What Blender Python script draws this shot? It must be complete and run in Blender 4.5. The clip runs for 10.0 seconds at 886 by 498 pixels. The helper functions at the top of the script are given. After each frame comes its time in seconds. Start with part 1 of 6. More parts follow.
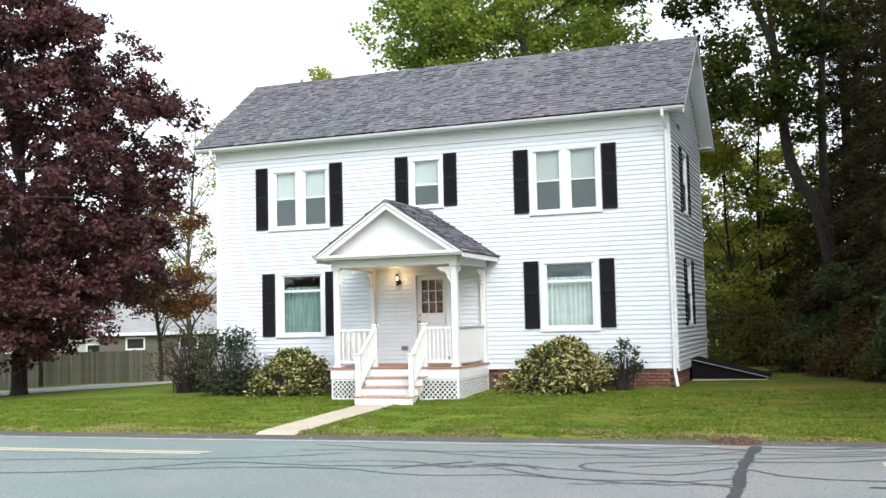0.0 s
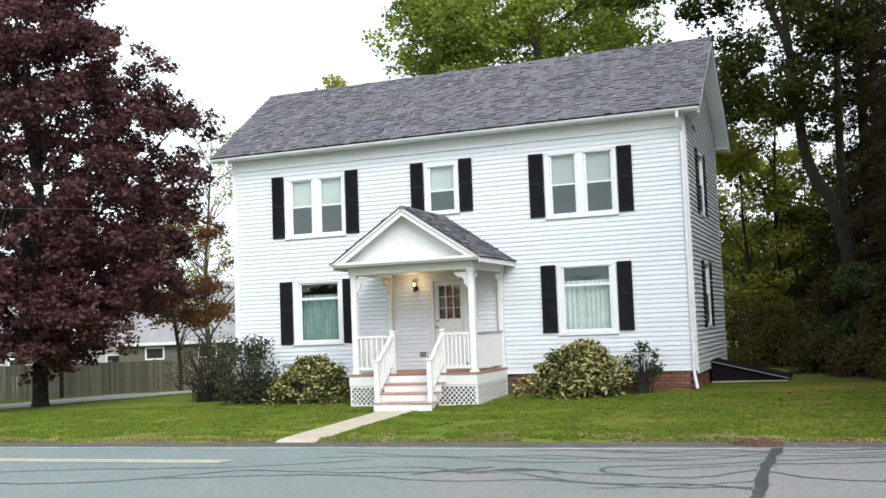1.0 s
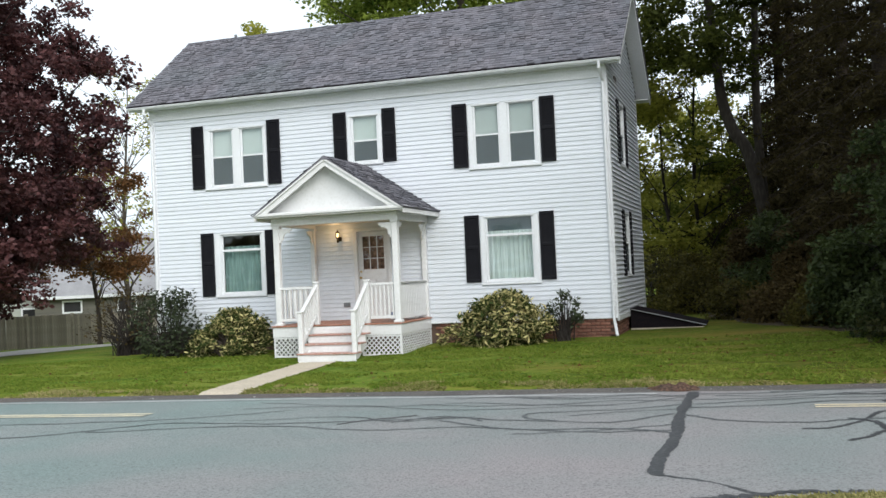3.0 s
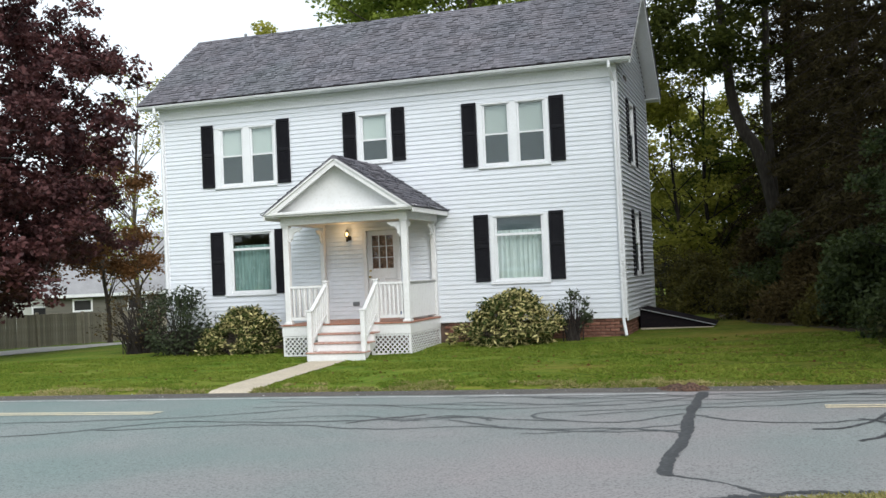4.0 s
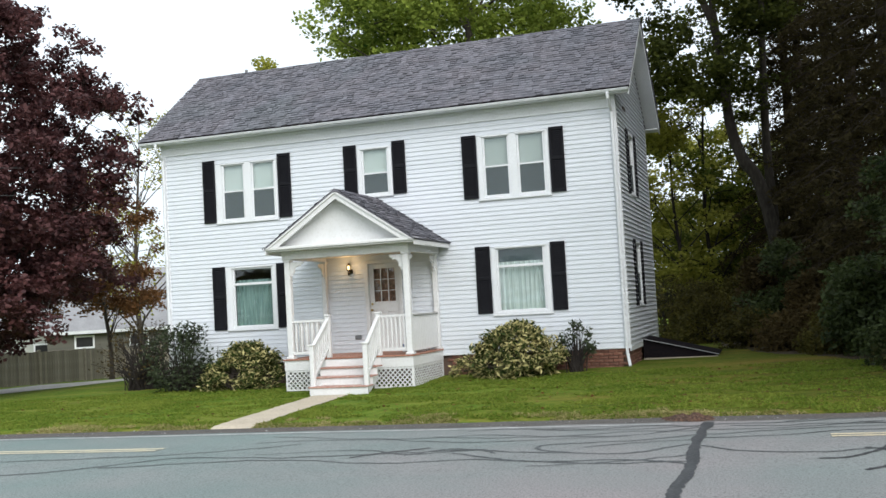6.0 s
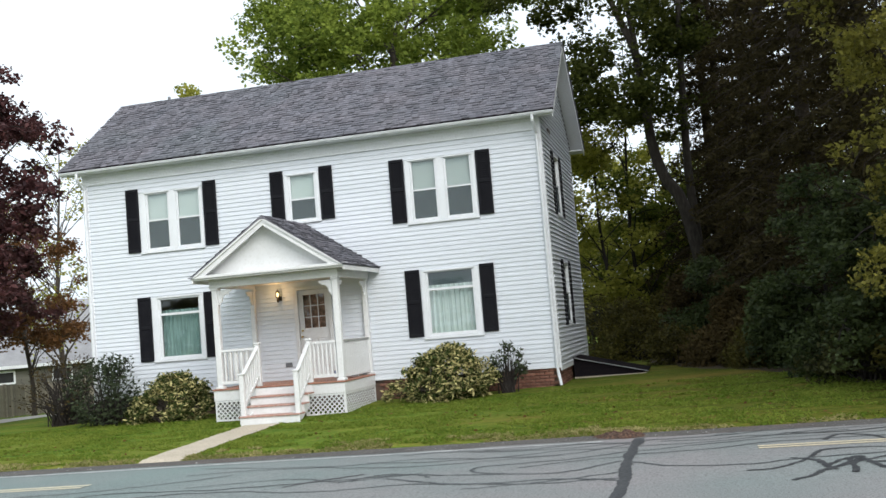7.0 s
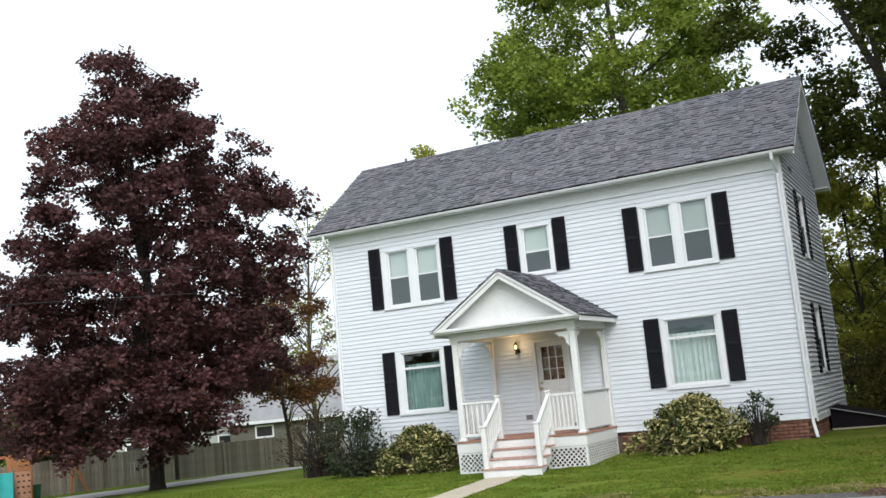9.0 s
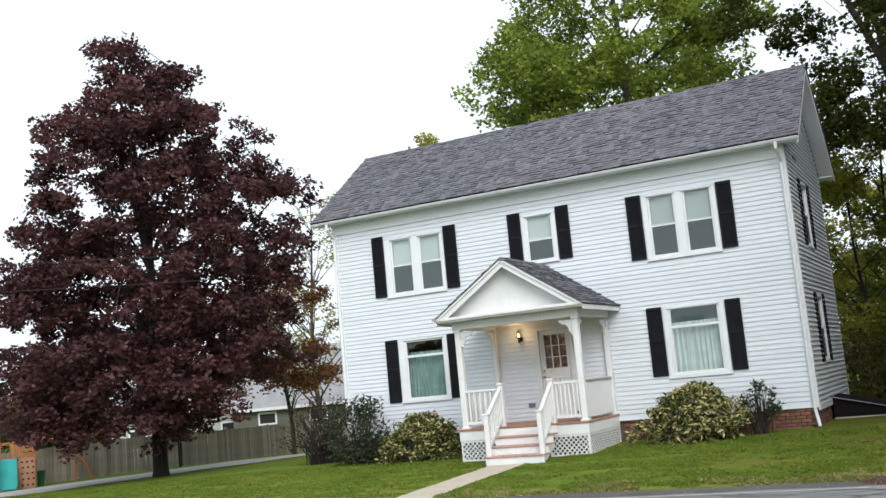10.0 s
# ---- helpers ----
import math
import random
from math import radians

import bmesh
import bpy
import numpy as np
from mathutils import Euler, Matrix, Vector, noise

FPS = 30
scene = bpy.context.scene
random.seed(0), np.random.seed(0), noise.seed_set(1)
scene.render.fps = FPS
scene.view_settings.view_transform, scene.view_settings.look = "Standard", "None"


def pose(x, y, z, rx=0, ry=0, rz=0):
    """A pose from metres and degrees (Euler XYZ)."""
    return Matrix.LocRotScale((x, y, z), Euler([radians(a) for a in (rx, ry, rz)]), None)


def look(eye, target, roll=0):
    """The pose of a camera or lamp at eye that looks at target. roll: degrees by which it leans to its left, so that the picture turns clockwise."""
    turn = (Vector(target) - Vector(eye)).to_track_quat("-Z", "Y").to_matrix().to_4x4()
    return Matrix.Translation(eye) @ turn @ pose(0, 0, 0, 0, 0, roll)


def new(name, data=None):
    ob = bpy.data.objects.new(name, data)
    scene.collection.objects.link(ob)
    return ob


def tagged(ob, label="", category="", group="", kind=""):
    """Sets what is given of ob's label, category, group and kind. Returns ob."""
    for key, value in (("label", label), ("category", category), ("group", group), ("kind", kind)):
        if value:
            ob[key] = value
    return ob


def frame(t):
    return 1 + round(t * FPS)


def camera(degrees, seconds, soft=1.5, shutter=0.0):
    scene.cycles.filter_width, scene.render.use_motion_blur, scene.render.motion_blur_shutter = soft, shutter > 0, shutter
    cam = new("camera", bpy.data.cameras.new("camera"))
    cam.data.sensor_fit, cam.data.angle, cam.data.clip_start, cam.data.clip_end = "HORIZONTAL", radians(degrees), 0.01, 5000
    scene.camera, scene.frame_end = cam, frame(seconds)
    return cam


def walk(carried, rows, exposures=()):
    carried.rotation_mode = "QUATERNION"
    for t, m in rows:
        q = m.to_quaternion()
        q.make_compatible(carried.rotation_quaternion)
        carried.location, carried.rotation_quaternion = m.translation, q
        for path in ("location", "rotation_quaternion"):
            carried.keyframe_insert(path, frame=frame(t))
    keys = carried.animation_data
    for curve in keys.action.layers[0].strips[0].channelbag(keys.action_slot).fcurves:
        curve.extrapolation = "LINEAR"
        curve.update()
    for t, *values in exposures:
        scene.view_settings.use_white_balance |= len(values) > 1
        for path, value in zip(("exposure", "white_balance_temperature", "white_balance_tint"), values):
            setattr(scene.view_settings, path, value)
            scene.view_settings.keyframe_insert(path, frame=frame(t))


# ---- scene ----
cam = camera(46.76, 10.0)
EYE = (8.709, -22.112, 1.513)
# seconds, tilt, lean, heading: the camera turns in the hand of one who stands on the verge
ROWS = [
    (0, 93.98, 1.33, 20.67),
    (0.5, 94.08, 1.25, 20.68),
    (1, 94.32, 2.18, 21.66),
    (1.1, 96.42, 2.34, 21.37),
    (1.5, 94.36, 2.32, 20.54),
    (2, 91.99, 4.04, 19.79),
    (2.5, 91.62, 3.41, 17.52),
    (2.7, 91.30, 2.98, 17.25),
    (3.8, 91.81, 2.15, 17.74),
    (4, 91.35, 2.52, 17.93),
    (4.5, 91.00, 2.56, 16.38),
    (5, 91.86, 3.07, 17.91),
    (5.2, 92.95, 3.38, 18.85),
    (6.3, 93.42, 3.58, 17.45),
    (6.5, 95.13, 5.59, 17.01),
    (7, 94.22, 4.75, 14.19),
    (7.5, 94.36, 4.57, 13.19),
    (8, 94.25, 3.46, 13.94),
    (8.5, 95.14, 4.45, 22.33),
    (9, 98.27, 5.49, 27.48),
    (9.5, 97.32, 6.00, 27.90),
    (10, 97.62, 5.31, 27.63),
]
EXPOSURES = ((0.0, 0.48), (0.6, 0.45), (1.0, 0.27), (1.4, 0.12), (2.2, 0.0), (10.0, 0.0))
walk(cam, [(t, pose(*EYE, tilt, lean, heading)) for t, tilt, lean, heading in ROWS], EXPOSURES)

# ---------------------------------------------------------------- world and sun
SUN_AZ, SUN_EL = 141.0, 36.0
world = bpy.data.worlds.new("overcast_sky")
scene.world = world
world.use_nodes = True
wn, wl = world.node_tree.nodes, world.node_tree.links
wn.clear()
sky = wn.new("ShaderNodeTexSky")
sky.sky_type, sky.sun_disc = "NISHITA", False
sky.sun_elevation, sky.sun_rotation = radians(SUN_EL), radians(SUN_AZ)
sky.air_density, sky.dust_density = 1.0, 4.0
hsv = wn.new("ShaderNodeHueSaturation")
hsv.inputs["Saturation"].default_value = 0.12
cloud = wn.new("ShaderNodeMix")
cloud.data_type = "RGBA"
cloud.inputs[0].default_value = 0.6
cloud.inputs[7].default_value = (8.7, 9.7, 10.6, 1.0)
bg = wn.new("ShaderNodeBackground")
bg.inputs["Strength"].default_value = 0.158
wout = wn.new("ShaderNodeOutputWorld")
wl.new(sky.outputs[0], hsv.inputs["Color"])
wl.new(hsv.outputs[0], cloud.inputs[6])
wl.new(cloud.outputs[2], bg.inputs["Color"])
wl.new(bg.outputs[0], wout.inputs[0])
sun = new("sun", bpy.data.lights.new("sun", "SUN"))
sun.data.energy, sun.data.angle, sun.data.color = 2.1, radians(40), (1.0, 0.98, 0.95)
_a, _e = radians(SUN_AZ), radians(SUN_EL)
sun_dir = Vector((math.sin(_a) * math.cos(_e), math.cos(_a) * math.cos(_e), math.sin(_e)))
sun.matrix_world = look(sun_dir * 60, (0, 0, 0))


# ---------------------------------------------------------------- materials
def mat(name, a, b=None, scale=3.0, rough=0.6, fine=None, fine_scale=60.0, bump=0.0, bump_scale=80.0, metal=0.0,
        piece=0.0, island=0.0, stretch=(1, 1, 1), third=None, spec=0.4):
    """A two-scale procedural surface: colours a to b in large patches, grain at fine_scale, relief by bump."""
    m = bpy.data.materials.new(name)
    m.use_nodes = True
    nt = m.node_tree
    n, l = nt.nodes, nt.links
    p = n["Principled BSDF"]
    p.inputs["Roughness"].default_value, p.inputs["Metallic"].default_value = rough, metal
    p.inputs["Specular IOR Level"].default_value = spec
    tc = n.new("ShaderNodeTexCoord")
    mp = n.new("ShaderNodeMapping")
    mp.inputs["Scale"].default_value = stretch
    l.new(tc.outputs["Object"], mp.inputs["Vector"])

    def tex(s, detail=4.0):
        t = n.new("ShaderNodeTexNoise")
        t.inputs["Scale"].default_value, t.inputs["Detail"].default_value = s, detail
        l.new(mp.outputs[0], t.inputs["Vector"])
        return t

    def mix(fac, c1, c2, lo=0.3, hi=0.7):
        r = n.new("ShaderNodeMapRange")
        r.inputs["From Min"].default_value, r.inputs["From Max"].default_value = lo, hi
        l.new(fac, r.inputs["Value"])
        x = n.new("ShaderNodeMix")
        x.data_type = "RGBA"
        l.new(r.outputs[0], x.inputs[0])
        for i, c in ((6, c1), (7, c2)):
            if isinstance(c, tuple):
                x.inputs[i].default_value = (*c, 1)
            else:
                l.new(c, x.inputs[i])
        return x.outputs[2]

    b = b or tuple(c * 0.85 for c in a)
    col = mix(tex(scale).outputs["Fac"], a, b)
    if third:
        col = mix(tex(scale * 0.23, 2.0).outputs["Fac"], col, third, 0.5, 0.75)
    if fine:
        col = mix(tex(fine_scale, 2.0).outputs["Fac"], col, fine, 0.45, 0.8)
    rnd = None
    if piece:
        rnd = n.new("ShaderNodeObjectInfo").outputs["Random"]
    if island:
        rnd = n.new("ShaderNodeNewGeometry").outputs["Random Per Island"]
    if rnd is not None:
        amt = piece or island
        r = n.new("ShaderNodeMapRange")
        r.inputs["To Min"].default_value, r.inputs["To Max"].default_value = 1 - amt, 1 + amt
        l.new(rnd, r.inputs["Value"])
        h = n.new("ShaderNodeHueSaturation")
        l.new(r.outputs[0], h.inputs["Value"])
        l.new(col, h.inputs["Color"])
        col = h.outputs[0]
    l.new(col, p.inputs["Base Color"])
    if bump:
        bn = n.new("ShaderNodeBump")
        bn.inputs["Strength"].default_value, bn.inputs["Distance"].default_value = bump, 0.02
        l.new(tex(bump_scale, 3.0).outputs["Fac"], bn.inputs["Height"])
        l.new(bn.outputs[0], p.inputs["Normal"])
    return m


def leaf_mat(name, a, b, through_amt=0.35, rough=0.6, gloss=0.08, vary=0.6, shift=-0.4):
    """Leaves: each leaf its own tone between a and b, some light passing through."""
    m = bpy.data.materials.new(name)
    m.use_nodes = True
    n, l = m.node_tree.nodes, m.node_tree.links
    p = n["Principled BSDF"]
    out = n["Material Output"]
    geo = n.new("ShaderNodeNewGeometry")
    tc = n.new("ShaderNodeTexCoord")
    big = n.new("ShaderNodeTexNoise")
    big.inputs["Scale"].default_value = 0.7
    l.new(tc.outputs["Object"], big.inputs["Vector"])
    add = n.new("ShaderNodeMath")
    add.operation = "MULTIPLY_ADD"
    l.new(geo.outputs["Random Per Island"], add.inputs[0])
    add.inputs[1].default_value = vary
    sub = n.new("ShaderNodeMath")
    sub.operation = "MULTIPLY_ADD"
    l.new(big.outputs["Fac"], sub.inputs[0])
    sub.inputs[1].default_value, sub.inputs[2].default_value = 1.2, shift
    l.new(sub.outputs[0], add.inputs[2])
    x = n.new("ShaderNodeMix")
    x.data_type = "RGBA"
    x.inputs[6].default_value, x.inputs[7].default_value = (*a, 1), (*b, 1)
    l.new(add.outputs[0], x.inputs[0])
    l.new(x.outputs[2], p.inputs["Base Color"])
    p.inputs["Roughness"].default_value = rough
    p.inputs["Specular IOR Level"].default_value = gloss
    tr = n.new("ShaderNodeBsdfTranslucent")
    l.new(x.outputs[2], tr.inputs["Color"])
    ms = n.new("ShaderNodeMixShader")
    ms.inputs[0].default_value = through_amt
    l.new(p.outputs[0], ms.inputs[1])
    l.new(tr.outputs[0], ms.inputs[2])
    l.new(ms.outputs[0], out.inputs["Surface"])
    return m


def glass_mat(name, tint, ior=1.5):
    m = bpy.data.materials.new(name)
    m.use_nodes = True
    n, l = m.node_tree.nodes, m.node_tree.links
    n.remove(n["Principled BSDF"])
    out = n["Material Output"]
    t = n.new("ShaderNodeBsdfTransparent")
    t.inputs["Color"].default_value = (*tint, 1)
    g = n.new("ShaderNodeBsdfGlossy")
    g.inputs["Roughness"].default_value = 0.02
    fr = n.new("ShaderNodeFresnel")
    fr.inputs["IOR"].default_value = ior
    ms = n.new("ShaderNodeMixShader")
    l.new(fr.outputs[0], ms.inputs[0])
    l.new(t.outputs[0], ms.inputs[1])
    l.new(g.outputs[0], ms.inputs[2])
    l.new(ms.outputs[0], out.inputs["Surface"])
    return m


def screen_mat(name, colour, cover):
    m = bpy.data.materials.new(name)
    m.use_nodes = True
    n, l = m.node_tree.nodes, m.node_tree.links
    p = n["Principled BSDF"]
    p.inputs["Base Color"].default_value, p.inputs["Roughness"].default_value = (*colour, 1), 0.8
    t = n.new("ShaderNodeBsdfTransparent")
    ms = n.new("ShaderNodeMixShader")
    ms.inputs[0].default_value = cover
    l.new(t.outputs[0], ms.inputs[1])
    l.new(p.outputs[0], ms.inputs[2])
    l.new(ms.outputs[0], n["Material Output"].inputs["Surface"])
    return m


def glow_mat(name, colour, strength):
    m = bpy.data.materials.new(name)
    m.use_nodes = True
    p = m.node_tree.nodes["Principled BSDF"]
    p.inputs["Emission Color"].default_value, p.inputs["Emission Strength"].default_value = (*colour, 1), strength
    p.inputs["Base Color"].default_value = (0.8, 0.7, 0.5, 1)
    return m


def drift(m, tint, x0, x1, amount):
    """Lets the colour of a surface change slowly along x, with a patchy border: shade put into the lawn, a tint shift
    on the road.
    """
    n, l = m.node_tree.nodes, m.node_tree.links
    base = n["Principled BSDF"].inputs["Base Color"]
    source = base.links[0].from_socket
    tc = n.new("ShaderNodeTexCoord")
    sep = n.new("ShaderNodeSeparateXYZ")
    l.new(tc.outputs["Object"], sep.inputs[0])
    patch = n.new("ShaderNodeTexNoise")
    patch.inputs["Scale"].default_value, patch.inputs["Detail"].default_value = 0.6, 3.0
    l.new(tc.outputs["Object"], patch.inputs["Vector"])
    add = n.new("ShaderNodeMath")
    add.operation = "MULTIPLY_ADD"
    l.new(patch.outputs["Fac"], add.inputs[0])
    add.inputs[1].default_value = 6.0
    l.new(sep.outputs["X"], add.inputs[2])
    r = n.new("ShaderNodeMapRange")
    r.interpolation_type = "SMOOTHSTEP"
    r.inputs["From Min"].default_value, r.inputs["From Max"].default_value = x0 + 3.0, x1 + 3.0
    r.inputs["To Min"].default_value, r.inputs["To Max"].default_value = 0.0, amount
    l.new(add.outputs[0], r.inputs["Value"])
    x = n.new("ShaderNodeMix")
    x.data_type, x.blend_type = "RGBA", "MULTIPLY"
    l.new(r.outputs[0], x.inputs[0])
    l.new(source, x.inputs[6])
    x.inputs[7].default_value = (*tint, 1)
    l.new(x.outputs[2], base)


SIDING = mat("white_vinyl_siding", (0.668, 0.700, 0.748), (0.618, 0.655, 0.700), 0.9, 0.45, (0.585, 0.612, 0.635), 14, 0.05, 40, piece=0.02, stretch=(0.3, 0.3, 2))
TRIM = mat("white_trim_paint", (0.760, 0.775, 0.800), (0.70, 0.72, 0.745), 2.0, 0.45, (0.65, 0.665, 0.67), 25, 0.05, 60)
PORCH_PAINT = mat("white_porch_paint", (0.72, 0.725, 0.725), (0.67, 0.675, 0.675), 2.5, 0.5, (0.63, 0.63, 0.62), 18, 0.06, 50)
SOFFIT = mat("cream_ceiling_paint", (0.72, 0.66, 0.54), (0.66, 0.60, 0.50), 2.0, 0.6)
BLACK = mat("black_shutter_vinyl", (0.007, 0.007, 0.010), (0.011, 0.011, 0.014), 4.0, 0.6, (0.016, 0.016, 0.018), 30, 0.05, 50, spec=0.12)
SHINGLE = mat("grey_asphalt_shingle", (0.168, 0.170, 0.196), (0.196, 0.186, 0.208), 1.2, 0.95, (0.070, 0.072, 0.084), 60, 0.5, 120, island=0.22, third=(0.152, 0.172, 0.182), spec=0.2)
LITTER = mat("brown_leaf_litter", (0.050, 0.034, 0.020), (0.028, 0.022, 0.013), 3.0, 0.95, (0.115, 0.080, 0.045), 26, 0.8, 40, third=(0.045, 0.060, 0.016))
TWIG = mat("dead_brown_twigs", (0.048, 0.036, 0.025), (0.028, 0.022, 0.016), 5, 0.95, (0.075, 0.058, 0.042), 20, 0.3, 30)
BRICK = mat("red_brick", (0.215, 0.085, 0.055), (0.150, 0.065, 0.048), 6, 0.85, (0.30, 0.19, 0.14), 35, 0.3, 90, piece=0.28)
MORTAR = mat("grey_mortar", (0.150, 0.100, 0.080), (0.105, 0.070, 0.055), 5, 0.9, None, 60, 0.3, 90)
DECK = mat("red_brown_deck_paint", (0.36, 0.15, 0.09), (0.28, 0.12, 0.08), 4, 0.5, (0.42, 0.26, 0.19), 25, 0.1, 60, piece=0.1)
TREAD = mat("worn_pink_brown_tread_paint", (0.42, 0.24, 0.19), (0.34, 0.17, 0.13), 5, 0.55, (0.55, 0.45, 0.40), 22, 0.1, 60)
DARK = mat("dark_interior", (0.02, 0.02, 0.022), (0.03, 0.03, 0.03), 2, 0.9)
ROOM = mat("room_wall_paint", (0.34, 0.34, 0.33), (0.28, 0.28, 0.27), 1, 0.8)
CURTAIN = mat("pale_green_curtain", (0.40, 0.54, 0.51), (0.22, 0.33, 0.32), 7, 0.85, None, 60, 0.1, 120, stretch=(3, 3, 0.3))
CURTAIN_W = mat("white_sheer_curtain", (0.80, 0.84, 0.82), (0.68, 0.74, 0.73), 5, 0.85, None, 60, 0.1, 120, stretch=(3, 3, 0.4))
# Sky reflection in an upper pane, as a plain grey-blue.
PANE_SKY = mat("pane_sky_grey_blue", (0.16, 0.20, 0.22), (0.11, 0.14, 0.16), 6, 0.85)
BLIND = mat("white_blind", (0.74, 0.77, 0.75), (0.64, 0.69, 0.66), 2, 0.7)
GLASS = glass_mat("window_glass", (0.91, 0.955, 0.95), ior=1.6)
SCREEN = screen_mat("insect_screen", (0.115, 0.140, 0.150), 0.60)
BRASS = mat("brass", (0.55, 0.40, 0.16), (0.40, 0.28, 0.10), 20, 0.3, metal=1.0)
DARK_METAL = mat("dark_bronze_metal", (0.05, 0.04, 0.03), (0.08, 0.06, 0.04), 20, 0.4, metal=0.7)
GREY_PLASTIC = mat("grey_plastic", (0.20, 0.21, 0.22), (0.15, 0.16, 0.17), 20, 0.5)
CAP_GREY = mat("weathered_grey_paint", (0.38, 0.38, 0.37), (0.30, 0.30, 0.29), 6, 0.7, (0.50, 0.50, 0.48), 30)
BLUE_PAINT = mat("blue_paint", (0.10, 0.17, 0.34), (0.07, 0.12, 0.26), 8, 0.6)
BULB = glow_mat("lamp_glow", (1.0, 0.72, 0.30), 2.2)
BULKHEAD = mat("dark_painted_steel", (0.012, 0.011, 0.014), (0.014, 0.012, 0.014), 3, 0.75, (0.022, 0.016, 0.016), 20, 0.05, 40, spec=0.02)
ASPHALT = mat("worn_grey_asphalt", (0.195, 0.268, 0.254), (0.260, 0.292, 0.286), 0.5, 0.9, (0.095, 0.112, 0.114), 46, 0.9, 70, third=(0.190, 0.305, 0.280))
# Redder and less green towards +x.
drift(ASPHALT, (1.20, 0.95, 0.99), -1.0, 8.0, 0.9)
SHOULDER = mat("dark_broken_asphalt", (0.088, 0.082, 0.078), (0.125, 0.115, 0.106), 2.5, 0.95, (0.055, 0.052, 0.05), 22, 0.9, 40, third=(0.12, 0.095, 0.085))
TAR_THIN = mat("thin_worn_tar", (0.052, 0.060, 0.064), (0.095, 0.105, 0.11), 2.0, 0.7, (0.15, 0.16, 0.165), 26, 0.1, 60)
TAR = mat("crack_sealing_tar", (0.028, 0.030, 0.034), (0.05, 0.052, 0.056), 3, 0.55, (0.09, 0.095, 0.10), 25, 0.1, 60)
YELLOW = mat("worn_yellow_road_paint", (0.64, 0.55, 0.38), (0.52, 0.46, 0.34), 5, 0.7, (0.34, 0.33, 0.29), 25)
CREAM = mat("faded_cream_road_paint", (0.62, 0.57, 0.40), (0.50, 0.48, 0.38), 4, 0.7, (0.32, 0.32, 0.29), 22)
WHITE_LINE = mat("worn_white_road_paint", (0.62, 0.62, 0.62), (0.34, 0.36, 0.36), 3, 0.7, (0.18, 0.19, 0.19), 18)
CONCRETE = mat("pale_concrete", (0.56, 0.49, 0.385), (0.46, 0.40, 0.315), 2, 0.85, (0.33, 0.28, 0.215), 30, 0.2, 60)
DRIVE = mat("pale_gravel_drive", (0.52, 0.50, 0.47), (0.42, 0.41, 0.39), 1, 0.95, (0.30, 0.29, 0.27), 40, 0.3, 50)
DIRT = mat("brown_dirt", (0.070, 0.034, 0.022), (0.022, 0.016, 0.012), 14, 0.95, (0.18, 0.11, 0.08), 40, 0.5, 40)
FENCE = mat("weathered_grey_wood", (0.31, 0.268, 0.215), (0.20, 0.175, 0.14), 1.5, 0.85, (0.38, 0.35, 0.29), 14, 0.3, 40, piece=0.22, stretch=(3, 3, 0.5))
BARK = mat("grey_brown_bark", (0.075, 0.060, 0.048), (0.045, 0.036, 0.030), 3, 0.95, (0.11, 0.095, 0.08), 14, 0.8, 18, stretch=(1, 1, 0.3))
BARK_MID = mat("brown_grey_bark", (0.044, 0.036, 0.028), (0.026, 0.022, 0.017), 3, 0.95, (0.070, 0.060, 0.048), 14, 0.8, 18, stretch=(1, 1, 0.3))
BARK_DARK = mat("dark_bark", (0.028, 0.022, 0.019), (0.018, 0.014, 0.012), 3, 0.95, (0.042, 0.036, 0.032), 14, 0.8, 18, stretch=(1, 1, 0.3))
PLAY_WOOD = mat("orange_stained_cedar", (0.42, 0.16, 0.06), (0.34, 0.12, 0.05), 4, 0.6, (0.50, 0.24, 0.11), 20)
TEAL = mat("teal_plastic", (0.02, 0.36, 0.34), (0.02, 0.30, 0.28), 3, 0.35)
GREEN_PLASTIC = mat("green_plastic", (0.02, 0.14, 0.07), (0.02, 0.11, 0.05), 3, 0.4)
TAN_PANEL = mat("tan_climbing_panel", (0.50, 0.27, 0.16), (0.44, 0.22, 0.13), 3, 0.6)
NB_WALL = mat("grey_green_siding", (0.42, 0.44, 0.40), (0.36, 0.38, 0.35), 1, 0.6, stretch=(0.2, 0.2, 8))
NB_WALL2 = mat("dark_taupe_siding", (0.135, 0.128, 0.105), (0.105, 0.10, 0.085), 1, 0.6, stretch=(0.2, 0.2, 8))
NB_ROOF = mat("pale_grey_roofing", (0.33, 0.33, 0.34), (0.26, 0.26, 0.27), 2, 0.7, (0.21, 0.21, 0.22), 30)
WIRE = mat("black_cable", (0.02, 0.02, 0.02), (0.03, 0.03, 0.03), 5, 0.6)

LEAF_RED = leaf_mat("crimson_maple_leaf", (0.028, 0.013, 0.017), (0.148, 0.058, 0.056), 0.33, gloss=0.35)
LEAF_RUST = leaf_mat("rusty_leaf", (0.070, 0.038, 0.020), (0.25, 0.125, 0.050), 0.4)
LEAF_GREEN = leaf_mat("maple_leaf", (0.036, 0.082, 0.014), (0.44, 0.52, 0.100), 0.55)
# LEAF_DARK and LEAF_MID: the shade of the woods put into leaf colour.
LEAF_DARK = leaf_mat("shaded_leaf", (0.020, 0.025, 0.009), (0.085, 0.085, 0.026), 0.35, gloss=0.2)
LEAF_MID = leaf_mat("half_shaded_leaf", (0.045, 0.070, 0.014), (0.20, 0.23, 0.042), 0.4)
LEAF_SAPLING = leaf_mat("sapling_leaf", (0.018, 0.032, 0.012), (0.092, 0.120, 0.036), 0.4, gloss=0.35)
